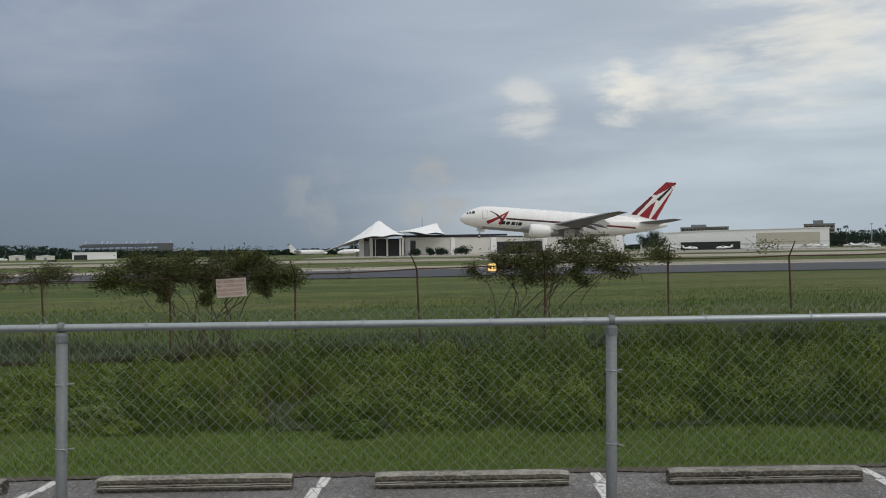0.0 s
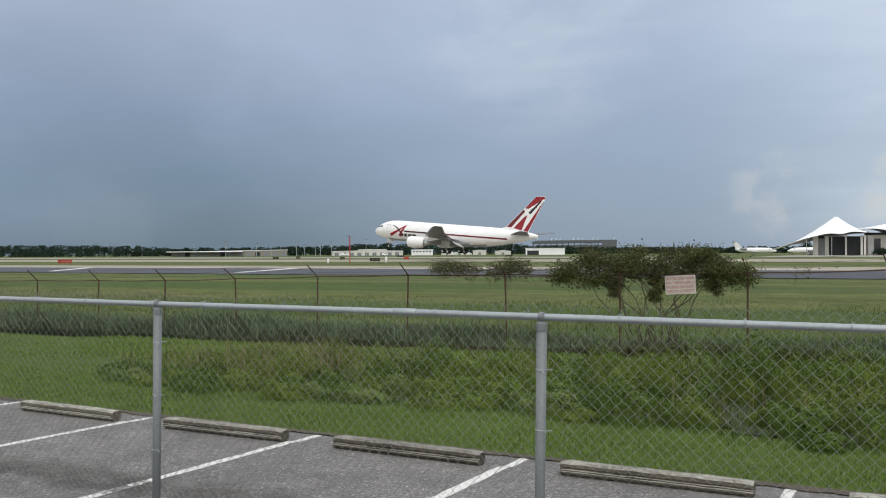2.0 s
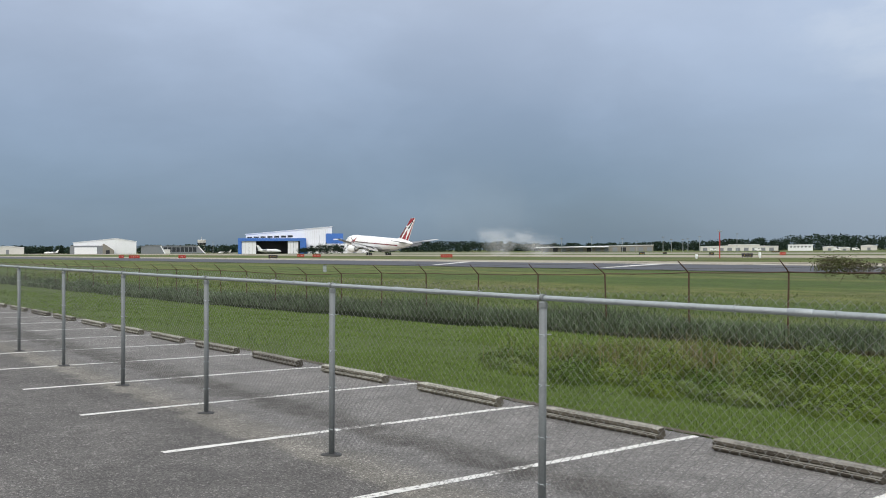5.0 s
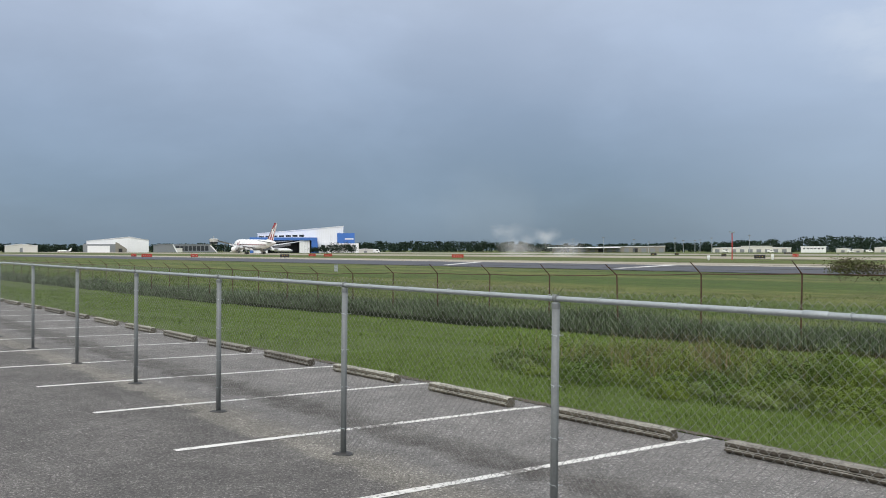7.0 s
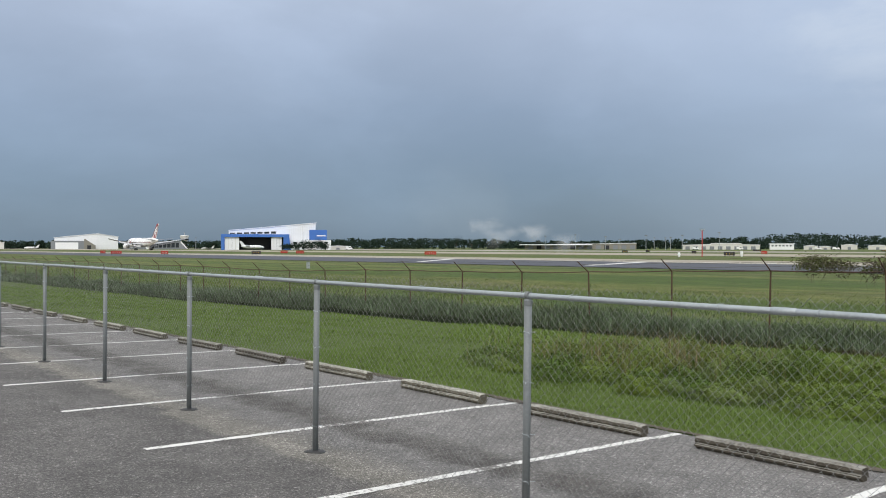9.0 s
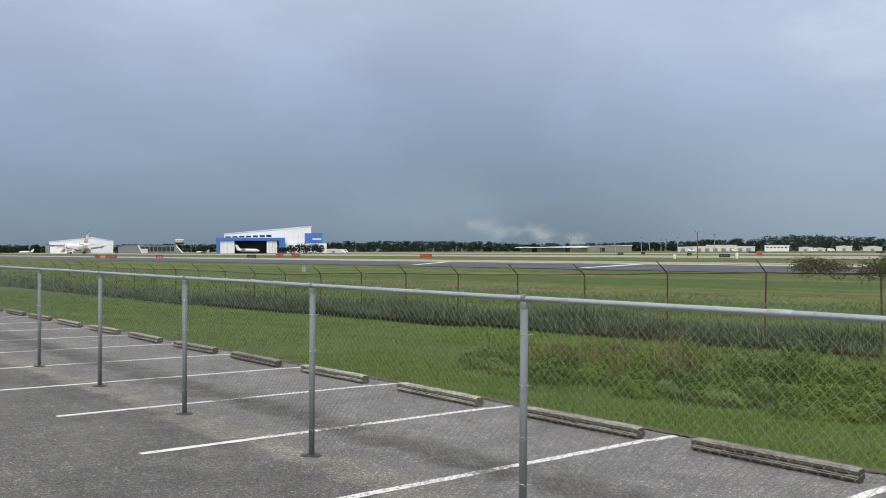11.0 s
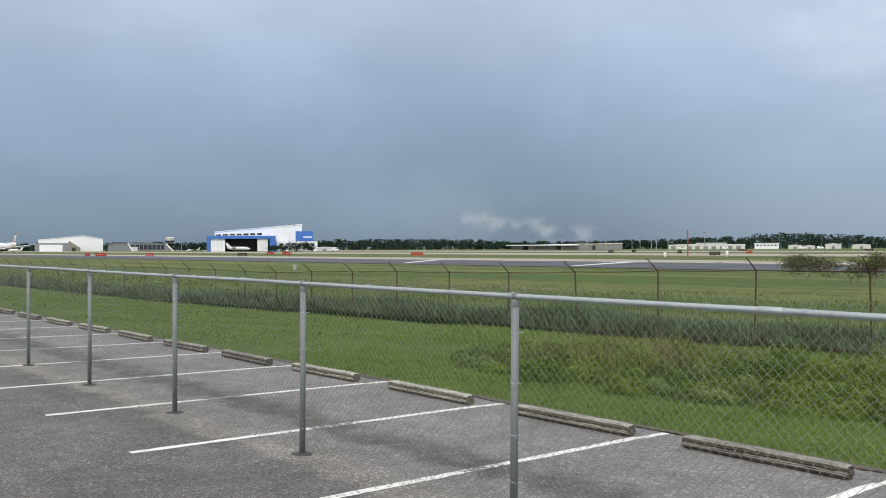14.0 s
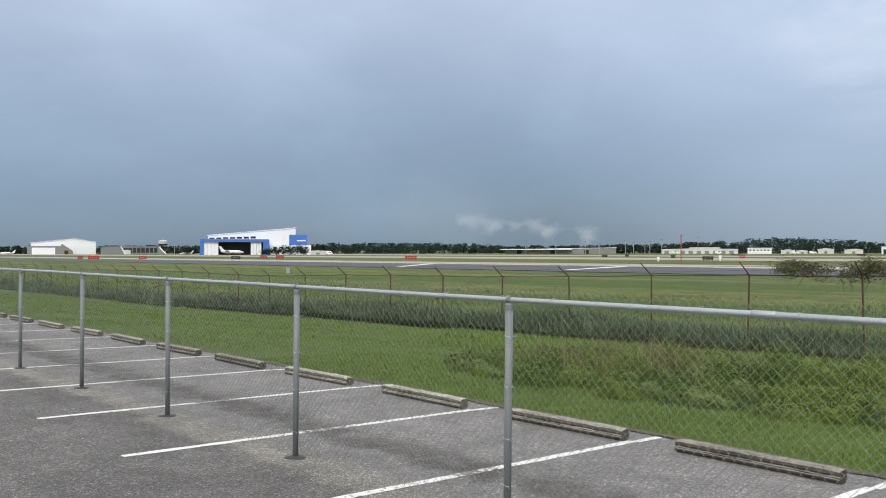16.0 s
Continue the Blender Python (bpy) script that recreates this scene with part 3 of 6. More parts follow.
def fabric(x0, x1, fine):
    """Woven diamond wire: each wire zigzags and hooks into the next."""
    P = 0.0718
    co, tri = [], []
    base = 0
    y = FY + 0.026
    zb = lambda x: -0.0042 * x - 0.019 * FY
    segs = []
    if fine:
        for i in range(int((x1 - x0) / (P / 2))):
            xa = x0 + i * P / 2
            n = int(1.82 / (P / 2)) + 1
            pts = []
            for j in range(n + 1):
                s = (i + j) % 2
                xx = xa + (P / 2 + 0.002) * s - 0.001
                pts.append((xx + 0.003 * math.sin(j * 2.3 + i * 0.9), y + (0.0026 if s else -0.0026), zb(xx) + 0.025 + j * P / 2 + 0.004 * math.sin(xx * 1.7) + 0.0025 * math.sin(j * 1.7 + i)))
            segs += list(zip(pts, pts[1:]))
    else:
        H = 1.82
        for i in range(int((x1 - x0 + H) / P)):
            for d in (1, -1):
                xa = x0 - (H if d > 0 else 0) + i * P
                t0 = max(0, (x0 - xa) / H if d > 0 else (xa - x1) / H)
                t1 = min(1, (x1 - xa) / H if d > 0 else (xa - x0) / H)
                if t1 <= t0:
                    continue
                a = xa + d * H * t0
                b = xa + d * H * t1
                segs.append(((a, y - 0.002 * d, zb(a) + 0.025 + H * t0), (b, y - 0.002 * d, zb(b) + 0.025 + H * t1)))
    A = np.array([s[0] for s in segs])
    B = np.array([s[1] for s in segs])
    D = B - A
    D /= np.linalg.norm(D, axis=1)[:, None]
    U = np.cross(D, np.array([0.0, 1.0, 0.0]))
    V = np.tile(np.array([[0.0, 1.0, 0.0]]), (len(A), 1))
    r = 0.00135
    ring = [(math.cos(a), math.sin(a)) for a in (0.5, 2.6, 4.7)]
    co = np.concatenate([np.stack([A + r * (c * U + s * V) for c, s in ring], 1), np.stack([B + r * (c * U + s * V) for c, s in ring], 1)], 1).reshape(-1, 3)
    o = np.arange(len(A))[:, None, None] * 6
    q = np.array([[0, 1, 4, 3], [1, 2, 5, 4], [2, 0, 3, 5]])[None] + o
    return raw_mesh("wire_mesh", co, q.reshape(-1, 4), M_wire, 4)


part("wire_mesh", fabric(-16, 7.3, True), None, fence, kind="stuff")
part("wire_mesh", fabric(-86, -16, False), None, fence, kind="stuff")

# ---- rusty perimeter fence with barbed wire ----
QY = 21.6
perim = thing("perimeter_fence", pose(0, 0, 0), "rusty chain-link perimeter fence with leaning barbed wire arms", "fence")


def q_base(x):
    return float(land_z(x, QY)) - 0.03


def q_top(x):
    return 1.655 + 0.0185 * max(x, -36) + 0.03 * math.sin(x * 0.37)


def barb_arm_mesh():
    bm = bmesh.new()
    tube(bm, [(0, 0, 0), (-0.01, -0.10, 0.09), (-0.06, -0.40, 0.36)], [0.02, 0.018, 0.013], 6)
    return mesh_of(bm, "barb_arm", M_rust)


me_arm = barb_arm_mesh()
QX = [-0.10 - 3.02 * i for i in range(-5, 40)]
for i, x in enumerate(QX):
    lean = 1.6 * math.sin(i * 2.17)
    bm = bmesh.new()
    tube(bm, [(0, 0, 0), (0, 0, q_top(x) - q_base(x))], 0.024, 7)
    po = part("post", bm, M_rust, perim, place=pose(x, QY, q_base(x), 0.8 * math.sin(i * 1.3), lean))
    part("barb_arm", me_arm, None, po, place=pose(0, 0, q_top(x) - q_base(x) - 0.01, 3 * math.sin(i * 3.1), 4 * math.sin(i * 1.1), 6 * math.sin(i)))
for k, (dy, dz) in enumerate(((-0.14, 0.12), (-0.26, 0.23), (-0.39, 0.345))):
    bm = bmesh.new()
    pts = []
    for x0, x1 in zip(QX, QX[1:]):
        for f in (0, 0.5):
            xx = x0 + (x1 - x0) * f
            pts.append((xx, QY + dy, q_top(xx) + dz - (0.03 if f else 0)))
    tube(bm, pts, 0.0035, 3)
    part("barbed_wire", bm, M_rwire, perim)
bm = bmesh.new()
pts = []
for x0, x1 in zip(QX, QX[1:]):
    for f in (0, 0.33, 0.66):
        xx = x0 + (x1 - x0) * f
        pts.append((xx, QY, q_top(xx) - (0.02 if f else 0)))
tube(bm, pts, 0.016, 5)
part("top_wire", bm, M_rust, perim)
# dark diamond fabric of the perimeter fence
segs = []
P = 0.0718
H = 1.75
for i in range(int(60 / P)):
    for d in (1, -1):
        xa = -42 + i * P
        xb = xa + d * H
        segs.append(((xa, QY + 0.03 + 0.002 * d, q_top(xa) - H), (xb, QY + 0.03 + 0.002 * d, q_top(xb) - 0.01)))
A = np.array([s[0] for s in segs])
B = np.array([s[1] for s in segs])
r = 0.0016
off = np.array([[1, 0, -1], [-1, 0.6, 0.6], [0.5, -1, 0.5]]) * r
co = np.concatenate([A[:, None] + off[None], B[:, None] + off[None]], 1).reshape(-1, 3)
q = (np.array([[0, 1, 4, 3], [1, 2, 5, 4], [2, 0, 3, 5]])[None] + np.arange(len(A))[:, None, None] * 6).reshape(-1, 4)
part("wire_mesh", raw_mesh("wire_mesh", co, q, M_rwire, 4), None, perim, kind="stuff")


# ---- freighter ----
def station(dx, zc, rz, ry, n=28):
    return [(24.5 - dx, ry * math.cos(a), zc + rz * math.sin(a)) for a in (2 * math.pi * k / n for k in range(n))]


BODY = [(0, 4.12, 0.04, 0.04), (0.25, 4.13, 0.52, 0.52), (0.7, 4.18, 0.95, 0.92), (1.4, 4.3, 1.4, 1.32), (2.4, 4.48, 1.85, 1.72), (3.6, 4.62, 2.25, 2.1),
        (5.2, 4.72, 2.55, 2.38), (7.2, 4.75, 2.7, 2.51), (12, 4.75, 2.7, 2.51), (18, 4.75, 2.7, 2.51), (24, 4.75, 2.7, 2.51), (30, 4.76, 2.69, 2.51),
        (34, 4.98, 2.46, 2.38), (38, 5.3, 2.08, 2.0), (42, 5.62, 1.52, 1.45), (45, 5.86, 0.95, 0.9), (46.7, 5.98, 0.5, 0.48), (47.2, 6.0, 0.28, 0.28)]


def body_at(dx):
    for a, b in zip(BODY, BODY[1:]):
        if a[0] <= dx <= b[0]:
            k = (dx - a[0]) / (b[0] - a[0])
            return [a[i] + (b[i] - a[i]) * k for i in (1, 2, 3)]
    return BODY[-1][1:]


def skin(dx, z, side, out=0.02):
    zc, rz, ry = body_at(dx)
    s = max(-1.0, min(1.0, (z - zc) / rz))
    c = math.sqrt(1 - s * s)
    return (24.5 - dx, side * (ry * c + out * c + 0.004), zc + (rz + out) * s)


def decal(name, pts_top, pts_bot, material, parent, side, label="", out=0.02, steps=10):
    """A painted band that follows the body's side, between two lines of (dx, z)."""
    bm = bmesh.new()
    rows = []
    for lo, hi in zip(pts_bot, pts_top):
        rows.append([skin(lo[0] + (hi[0] - lo[0]) * k / 4, lo[1] + (hi[1] - lo[1]) * k / 4, side, out) for k in range(5)])
    loft(bm, rows, cap=False, closed=False)
    bmesh.ops.recalc_face_normals(bm, faces=bm.faces)
    bmesh.ops.solidify(bm, geom=bm.faces[:], thickness=0.012)
    return part(name, bm, material, parent, label)


def stroke(p, q, w0, w1, n=7, bend=0.0):
    """Top and bottom lines of a tapering stroke from p to q."""
    top, bot = [], []
    for i in range(n):
        k = i / (n - 1)
        x = p[0] + (q[0] - p[0]) * k
        z = p[1] + (q[1] - p[1]) * k + bend * math.sin(math.pi * k)
        w = (w0 + (w1 - w0) * k) / 2
        d = math.hypot(q[0] - p[0], q[1] - p[1])
        nx, nz = -(q[1] - p[1]) / d, (q[0] - p[0]) / d
        top.append((x + w * nx, z + w * nz))
        bot.append((x - w * nx, z - w * nz))
    return top, bot


def aerofoil(le, te, z, y, t, n=9):
    """A closed section from leading to trailing edge (both dx) at a span."""
    c = te - le
    up, dn = [], []
    for i in range(n):
        k = i / (n - 1)
        h = t * c * (2.6 * math.sqrt(k) * (1 - k) * (1 - 0.25 * k))
        up.append((24.5 - (le + c * k), y, z + 0.62 * h))
        dn.append((24.5 - (le + c * k), y, z - 0.38 * h))
    return up + dn[-2:0:-1]


def wing_mesh(side):
    bm = bmesh.new()
    secs = [(15.6, 27.2, 3.25, 1.2, 0.14), (17.0, 27.2, 3.35, 2.6, 0.135), (20.4, 27.3, 4.0, 7.6, 0.115), (25.4, 29.6, 5.3, 15.5, 0.10), (30.4, 33.0, 6.75, 23.0, 0.09), (31.3, 33.3, 6.95, 23.8, 0.04)]
    loft(bm, [aerofoil(a, b, z, side * y, t) for a, b, z, y, t in secs])
    bmesh.ops.recalc_face_normals(bm, faces=bm.faces)
    for f in bm.faces:
        f.material_index = 1 if f.normal.z > 0.2 else 0
    return bm


def panel(pts, t):
    """A thin plate from four corner points."""
    bm = bmesh.new()
    vs = [bm.verts.new(p) for p in pts]
    bm.faces.new(vs)
    bmesh.ops.solidify(bm, geom=bm.faces[:], thickness=t)
    bmesh.ops.recalc_face_normals(bm, faces=bm.faces)
    return bm


def lathe_x(prof, y, z, n=24):
    """A body of revolution about an axis along x: (dx, radius) pairs."""
    return [[(24.5 - dx, y + r * math.cos(a), z + r * math.sin(a)) for a in (2 * math.pi * k / n for k in range(n))] for dx, r in prof]


def wheel(parent, x, y, z, r, w):
    bm = bmesh.new()
    rings = [[(rr * math.cos(a), yy, rr * math.sin(a)) for a in (2 * math.pi * k / 20 for k in range(20))]
             for yy, rr in ((-w / 2, r * 0.6), (-w / 2, r * 0.9), (-w * 0.3, r), (w * 0.3, r), (w / 2, r * 0.9), (w / 2, r * 0.6))]
    loft(bm, rings)
    bmesh.ops.recalc_face_normals(bm, faces=bm.faces)
    wh = part("wheel", bm, M_tyre, parent, place=pose(x, y, z), smooth=False)
    bm = bmesh.new()
    loft(bm, [[(rr * math.cos(a), yy, rr * math.sin(a)) for a in (2 * math.pi * k / 14 for k in range(14))] for yy, rr in ((-w * 0.53, r * 0.5), (w * 0.53, r * 0.5))])
    bmesh.ops.recalc_face_normals(bm, faces=bm.faces)
    part("rim", bm, M_metal, wh)
    return wh


def build_freighter():
    jet = thing("cargo_airplane", pose(0, 0, 0), "white twin-engine cargo airplane with dark red stripes, landing", "airplane")
    bm = bmesh.new()
    loft(bm, [station(*s) for s in BODY])
    bmesh.ops.recalc_face_normals(bm, faces=bm.faces)
    for f in bm.faces:
        c = f.calc_center_median()
        f.material_index = 1 if (c.z < 2.75 and c.x < 20) or c.z < 2.35 else 0
    fus = part("fuselage", bm, (M_paint, M_belly), jet, smooth=True)
    # belly fairing
    bm = bmesh.new()
    loft(bm, [[(24.5 - dx, ry * math.cos(a), 3.1 + rz * math.sin(a)) for a in (2 * math.pi * k / 20 for k in range(20))]
              for dx, ry, rz in ((13.5, 1.6, 0.9), (15.5, 2.6, 1.25), (20, 2.75, 1.35), (26, 2.7, 1.3), (29.5, 2.0, 1.0))])
    bmesh.ops.recalc_face_normals(bm, faces=bm.faces)
    part("belly_fairing", bm, M_belly, jet, smooth=True)
    for s in (1, -1):
        decal("stripe", *([[(x, 4.95) for x in np.linspace(10.2, 21.5, 9)], [(x, 4.56) for x in np.linspace(10.6, 21.5, 9)]]), M_maroon, fus, s, "dark maroon side stripe")
        decal("stripe", *([[(x, 4.98) for x in np.linspace(21.5, 39.6, 14)], [(x, 4.6) for x in np.linspace(21.5, 39.9, 14)]]), M_maroon2, fus, s, "dark red side stripe")
        decal("swoosh", *stroke((6.2, 3.55), (11.0, 6.5), 0.85, 0.22, bend=-0.2), M_red, fus, s, "red swoosh of the airline mark")
        decal("swoosh", *stroke((9.0, 3.4), (10.7, 6.2), 0.75, 0.35, bend=0.0), M_red, fus, s, "red swoosh of the airline mark", out=0.03)
        decal("swoosh", *stroke((6.6, 6.2), (9.6, 4.3), 0.12, 0.5, bend=0.35), M_maroon, fus, s, "maroon stroke of the airline mark", out=0.036)
        for a, b in ((9.35, 10.15), (10.4, 11.2), (11.6, 12.4), (12.6, 12.95), (13.1, 13.9)):
            decal("letter_bar", [(a + 0.22, 4.15), (b + 0.22, 4.15)], [(a, 3.45), (b, 3.45)], M_black, fus, s, out=0.028)
        # door outlines
        for a, b, lo, hi in ((5.0, 6.1, 4.35, 6.2),):
            for r in (([(a, hi), (b, hi)], [(a, hi - 0.07), (b, hi - 0.07)]), ([(a, lo + 0.07), (b, lo + 0.07)], [(a, lo), (b, lo)]),
                      ([(a, hi), (a + 0.07, hi)], [(a, lo), (a + 0.07, lo)]), ([(b - 0.07, hi), (b, hi)], [(b - 0.07, lo), (b, lo)])):
                decal("door_seam", *r, M_belly, fus, s, out=0.016)
        for a, b, z0, z1 in ((1.95, 2.45, 5.35, 5.85), (2.55, 3.25, 5.38, 5.98), (1.35, 1.85, 5.2, 5.62)):
            decal("cockpit_window", [(a + 0.25, z1), (b, z1)], [(a, z0), (b, z0)], M_glass, fus, s, "dark cockpit window", out=0.02)
        # wings and what hangs on them
        w = part("wing", wing_mesh(s), (M_wing, M_wingtop), jet, "grey swept wing with lowered flaps", smooth=True)
        for (y0, y1), (t0, t1), (z0, z1), (c0, c1) in (((2.9, 7.4), (26.6, 26.8), (3.2, 3.72), (2.6, 2.3)), ((8.3, 17.0), (27.2, 30.0), (4.0, 5.45), (2.0, 1.5))):
            part("flap", panel([(24.5 - t0, s * y0, z0), (24.5 - t1, s * y1, z1), (24.5 - t1 - c1 * 0.85, s * y1, z1 - c1 * 0.55), (24.5 - t0 - c0 * 0.85, s * y0, z0 - c0 * 0.55)], 0.14), M_paint if s > 0 else M_wing, w)
        for (y0, l0, z0), (y1, l1, z1) in (((3.2, 17.3, 3.3), (7.0, 19.9, 3.8)), ((8.8, 21.1, 4.15), (22.5, 29.9, 6.6))):
            part("slat", panel([(24.5 - l0 + 0.75, s * y0, z0 - 0.35), (24.5 - l1 + 0.5, s * y1, z1 - 0.25), (24.5 - l1 - 0.1, s * y1, z1 + 0.18), (24.5 - l0 - 0.1, s * y0, z0 + 0.2)], 0.1), M_belly, w)
        for y in (5.2, 11.0, 15.0):
            te = 27.3 if y < 7.6 else 27.3 + (y - 7.6) * 0.31
            bm = bmesh.new()
            tube(bm, [(24.5 - te + 2.2, s * y, 3.2 + y * 0.08), (24.5 - te, s * y, 2.95 + y * 0.08), (24.5 - te - 1.6, s * y, 2.35 + y * 0.09)], [0.08, 0.26, 0.06], 8)
            part("flap_track_fairing", bm, M_wing, w, smooth=True)
        e = part("engine", loft(bmesh.new(), lathe_x([(15.9, 1.02), (15.5, 1.12), (15.35, 1.24), (15.5, 1.36), (16.3, 1.46), (17.6, 1.46), (19.2, 1.3), (20.0, 1.12), (20.0, 1.0)], s * 7.9, 2.35), cap=False), M_paint, jet, "white turbofan engine nacelle", smooth=True)
        part("fan", loft(bmesh.new(), lathe_x([(16.0, 1.05), (16.05, 0.3), (15.6, 0.05)], s * 7.9, 2.35), cap=True), M_black, e)
        part("exhaust", loft(bmesh.new(), lathe_x([(19.4, 1.0), (20.6, 0.72), (21.3, 0.5), (21.8, 0.1)], s * 7.9, 2.35)), M_metal, e, smooth=True)
        bm = bmesh.new()
        extrude_poly(bm, [(24.5 - 16.6, 3.75), (24.5 - 20.8, 4.1), (24.5 - 24.2, 3.6), (24.5 - 21.5, 2.9), (24.5 - 18.0, 3.3)], "y", s * 7.9 - 0.2, s * 7.9 + 0.2)
        part("pylon", bm, M_paint, e)
        # tailplane
        bm = bmesh.new()
        loft(bm, [aerofoil(a, b, z, s * y, 0.09) for a, b, z, y in ((39.6, 45.3, 6.05, 0.5), (40.4, 45.5, 6.1, 1.4), (46.0, 48.2, 7.0, 9.3))])
        bmesh.ops.recalc_face_normals(bm, faces=bm.faces)
        part("tailplane", bm, M_wing, jet, smooth=True)
    # fin with its livery
    bm = bmesh.new()
    outline = [(37.2, 7.35), (38.6, 7.9), (46.1, 15.75), (48.55, 15.85), (48.3, 14.9), (44.6, 6.9)]
    f0 = [(24.5 - a, b) for a, b in outline]
    extrude_poly(bm, f0, "y", -0.17, 0.17)
    bmesh.ops.bevel(bm, geom=bm.edges[:], offset=0.09, segments=2, affect="EDGES")
    fin = part("fin", bm, M_paint, jet, "white tail fin with red and maroon strokes")
    shapes = [(M_red, [(43.35, 12.75), (46.15, 15.7), (48.5, 15.78), (48.35, 15.3), (44.2, 12.6)], "red fin top band"),
              (M_maroon2, [(38.7, 7.85), (43.0, 12.35), (43.45, 12.0), (40.0, 7.75)], "maroon leading edge stroke"),
              (M_red, [(40.6, 7.62), (42.8, 7.2), (44.15, 11.1), (43.3, 10.6)], "red wedge"),
              (M_red, [(43.3, 7.15), (44.5, 6.98), (48.2, 14.8), (47.4, 13.6)], "red trailing edge stroke"),
              (M_black, [(44.3, 11.7), (47.3, 14.75), (47.6, 14.6), (44.9, 11.3)], "black slanting stroke")]
    for s in (1, -1):
        for m, pts, lab in shapes:
            bm = bmesh.new()
            extrude_poly(bm, [(24.5 - a, b) for a, b in pts], "y", s * 0.172 - 0.004, s * 0.172 + 0.012)
            part("fin_stroke", bm, m, fin, lab)
    # undercarriage
    for s in (1, -1):
        bm = bmesh.new()
        tube(bm, [(0, s * 4.9, 3.4), (0, s * 4.65, 0.75)], [0.26, 0.16], 10)
        tube(bm, [(0.9, s * 4.4, 3.2), (0, s * 4.65, 1.5)], 0.09, 8)
        tube(bm, [(-0.75, s * 4.65, 0.58), (0.75, s * 4.65, 0.58)], 0.12, 8)
        g = part("main_gear", bm, M_metal, jet, "main landing gear leg")
        part("gear_door", panel([(1.2, s * 5.25, 3.3), (-1.2, s * 5.25, 3.3), (-1.1, s * 5.3, 1.7), (1.1, s * 5.3, 1.7)], 0.05), M_paint, g)
        for dx in (-0.71, 0.71):
            for dy in (-0.5, 0.5):
                wheel(g, dx, s * 4.65 + dy, 0.57, 0.57, 0.42)
    bm = bmesh.new()
    tube(bm, [(19.7, 0, 2.6), (19.75, 0, 0.5)], [0.17, 0.11], 10)
    tube(bm, [(18.6, 0, 2.4), (19.7, 0, 1.3)], 0.07, 8)
    g = part("nose_gear", bm, M_metal, jet, "nose landing gear leg")
    for dy in (-0.3, 0.3):
        wheel(g, 19.75, dy, 0.47, 0.47, 0.28)
    for s in (1, -1):
        part("gear_door", panel([(20.4, s * 0.45, 2.2), (18.7, s * 0.45, 2.2), (18.7, s * 0.55, 1.45), (20.4, s * 0.55, 1.45)], 0.04), M_paint, g)
    return jet


freighter = build_freighter()


# ---- parked aircraft ----
def small_jet(place, label, length=15.0, tail_red=False, high_tail=True, group=""):
    """A small parked jet, nose along local +x, wheels at z 0."""
    k = length / 15.0
    j = thing("parked_jet", place, label, "airplane", group)
    bm = bmesh.new()
    prof = [(7.5, 1.5, 0.05), (7.1, 1.52, 0.35), (6.2, 1.6, 0.7), (4.8, 1.75, 0.95), (2, 1.78, 1.0), (-3, 1.8, 1.0), (-5.5, 1.95, 0.7), (-7.3, 2.15, 0.2)]
    loft(bm, [[(x * k, r * k * math.cos(a), (z + r * math.sin(a)) * k) for a in (2 * math.pi * q / 14 for q in range(14))] for x, z, r in prof])
    bmesh.ops.recalc_face_normals(bm, faces=bm.faces)
    part("fuselage", bm, M_paint, j, smooth=True)
    for s in (1, -1):
        part("wing", panel([(1.6 * k, s * 0.6 * k, 1.2 * k), (-2.2 * k, s * 7.0 * k, 1.6 * k), (-3.3 * k, s * 7.0 * k, 1.6 * k), (-1.8 * k, s * 0.6 * k, 1.2 * k)], 0.16 * k), M_paint, j)
        bm = bmesh.new()
        tube(bm, [(-2.6 * k, s * 1.55 * k, 2.3 * k), (-3.0 * k, s * 1.55 * k, 2.3 * k), (-4.9 * k, s * 1.5 * k, 2.35 * k)], [0.42 * k, 0.52 * k, 0.34 * k], 12)
        part("engine", bm, M_belly, j, smooth=True)
        zt = 5.0 if high_tail else 2.5
        part("tailplane", panel([(-6.9 * k, 0, zt * k), (-8.0 * k, s * 2.9 * k, zt * k), (-8.7 * k, s * 2.9 * k, zt * k), (-8.3 * k, 0, zt * k)], 0.1 * k), M_paint, j)
        bm = bmesh.new()
        tube(bm, [(-0.8 * k, s * 1.4 * k, 1.3 * k), (-0.8 * k, s * 1.4 * k, 0.2 * k)], 0.07 * k, 6)
        leg = part("gear_leg", bm, M_metal, j)
        wheel(leg, -0.8 * k, s * 1.4 * k, 0.27 * k, 0.27 * k, 0.2 * k)
        part("cockpit_window", panel([(5.9 * k, s * 0.55 * k, 2.0 * k), (5.2 * k, s * 0.82 * k, 2.05 * k), (5.1 * k, s * 0.62 * k, 2.4 * k), (5.6 * k, s * 0.42 * k, 2.35 * k)], 0.05), M_glass, j)
    bm = bmesh.new()
    extrude_poly(bm, [(-4.6 * k, 2.6 * k), (-6.9 * k, 5.0 * k), (-8.3 * k, 5.05 * k), (-7.0 * k, 2.4 * k)], "y", -0.1 * k, 0.1 * k)
    part("fin", bm, M_red if tail_red else M_paint, j)
    bm = bmesh.new()
    tube(bm, [(5.6 * k, 0, 1.2 * k), (5.6 * k, 0, 0.2 * k)], 0.06 * k, 6)
    leg = part("gear_leg", bm, M_metal, j)
    wheel(leg, 5.6 * k, 0, 0.22 * k, 0.22 * k, 0.14 * k)
    return j


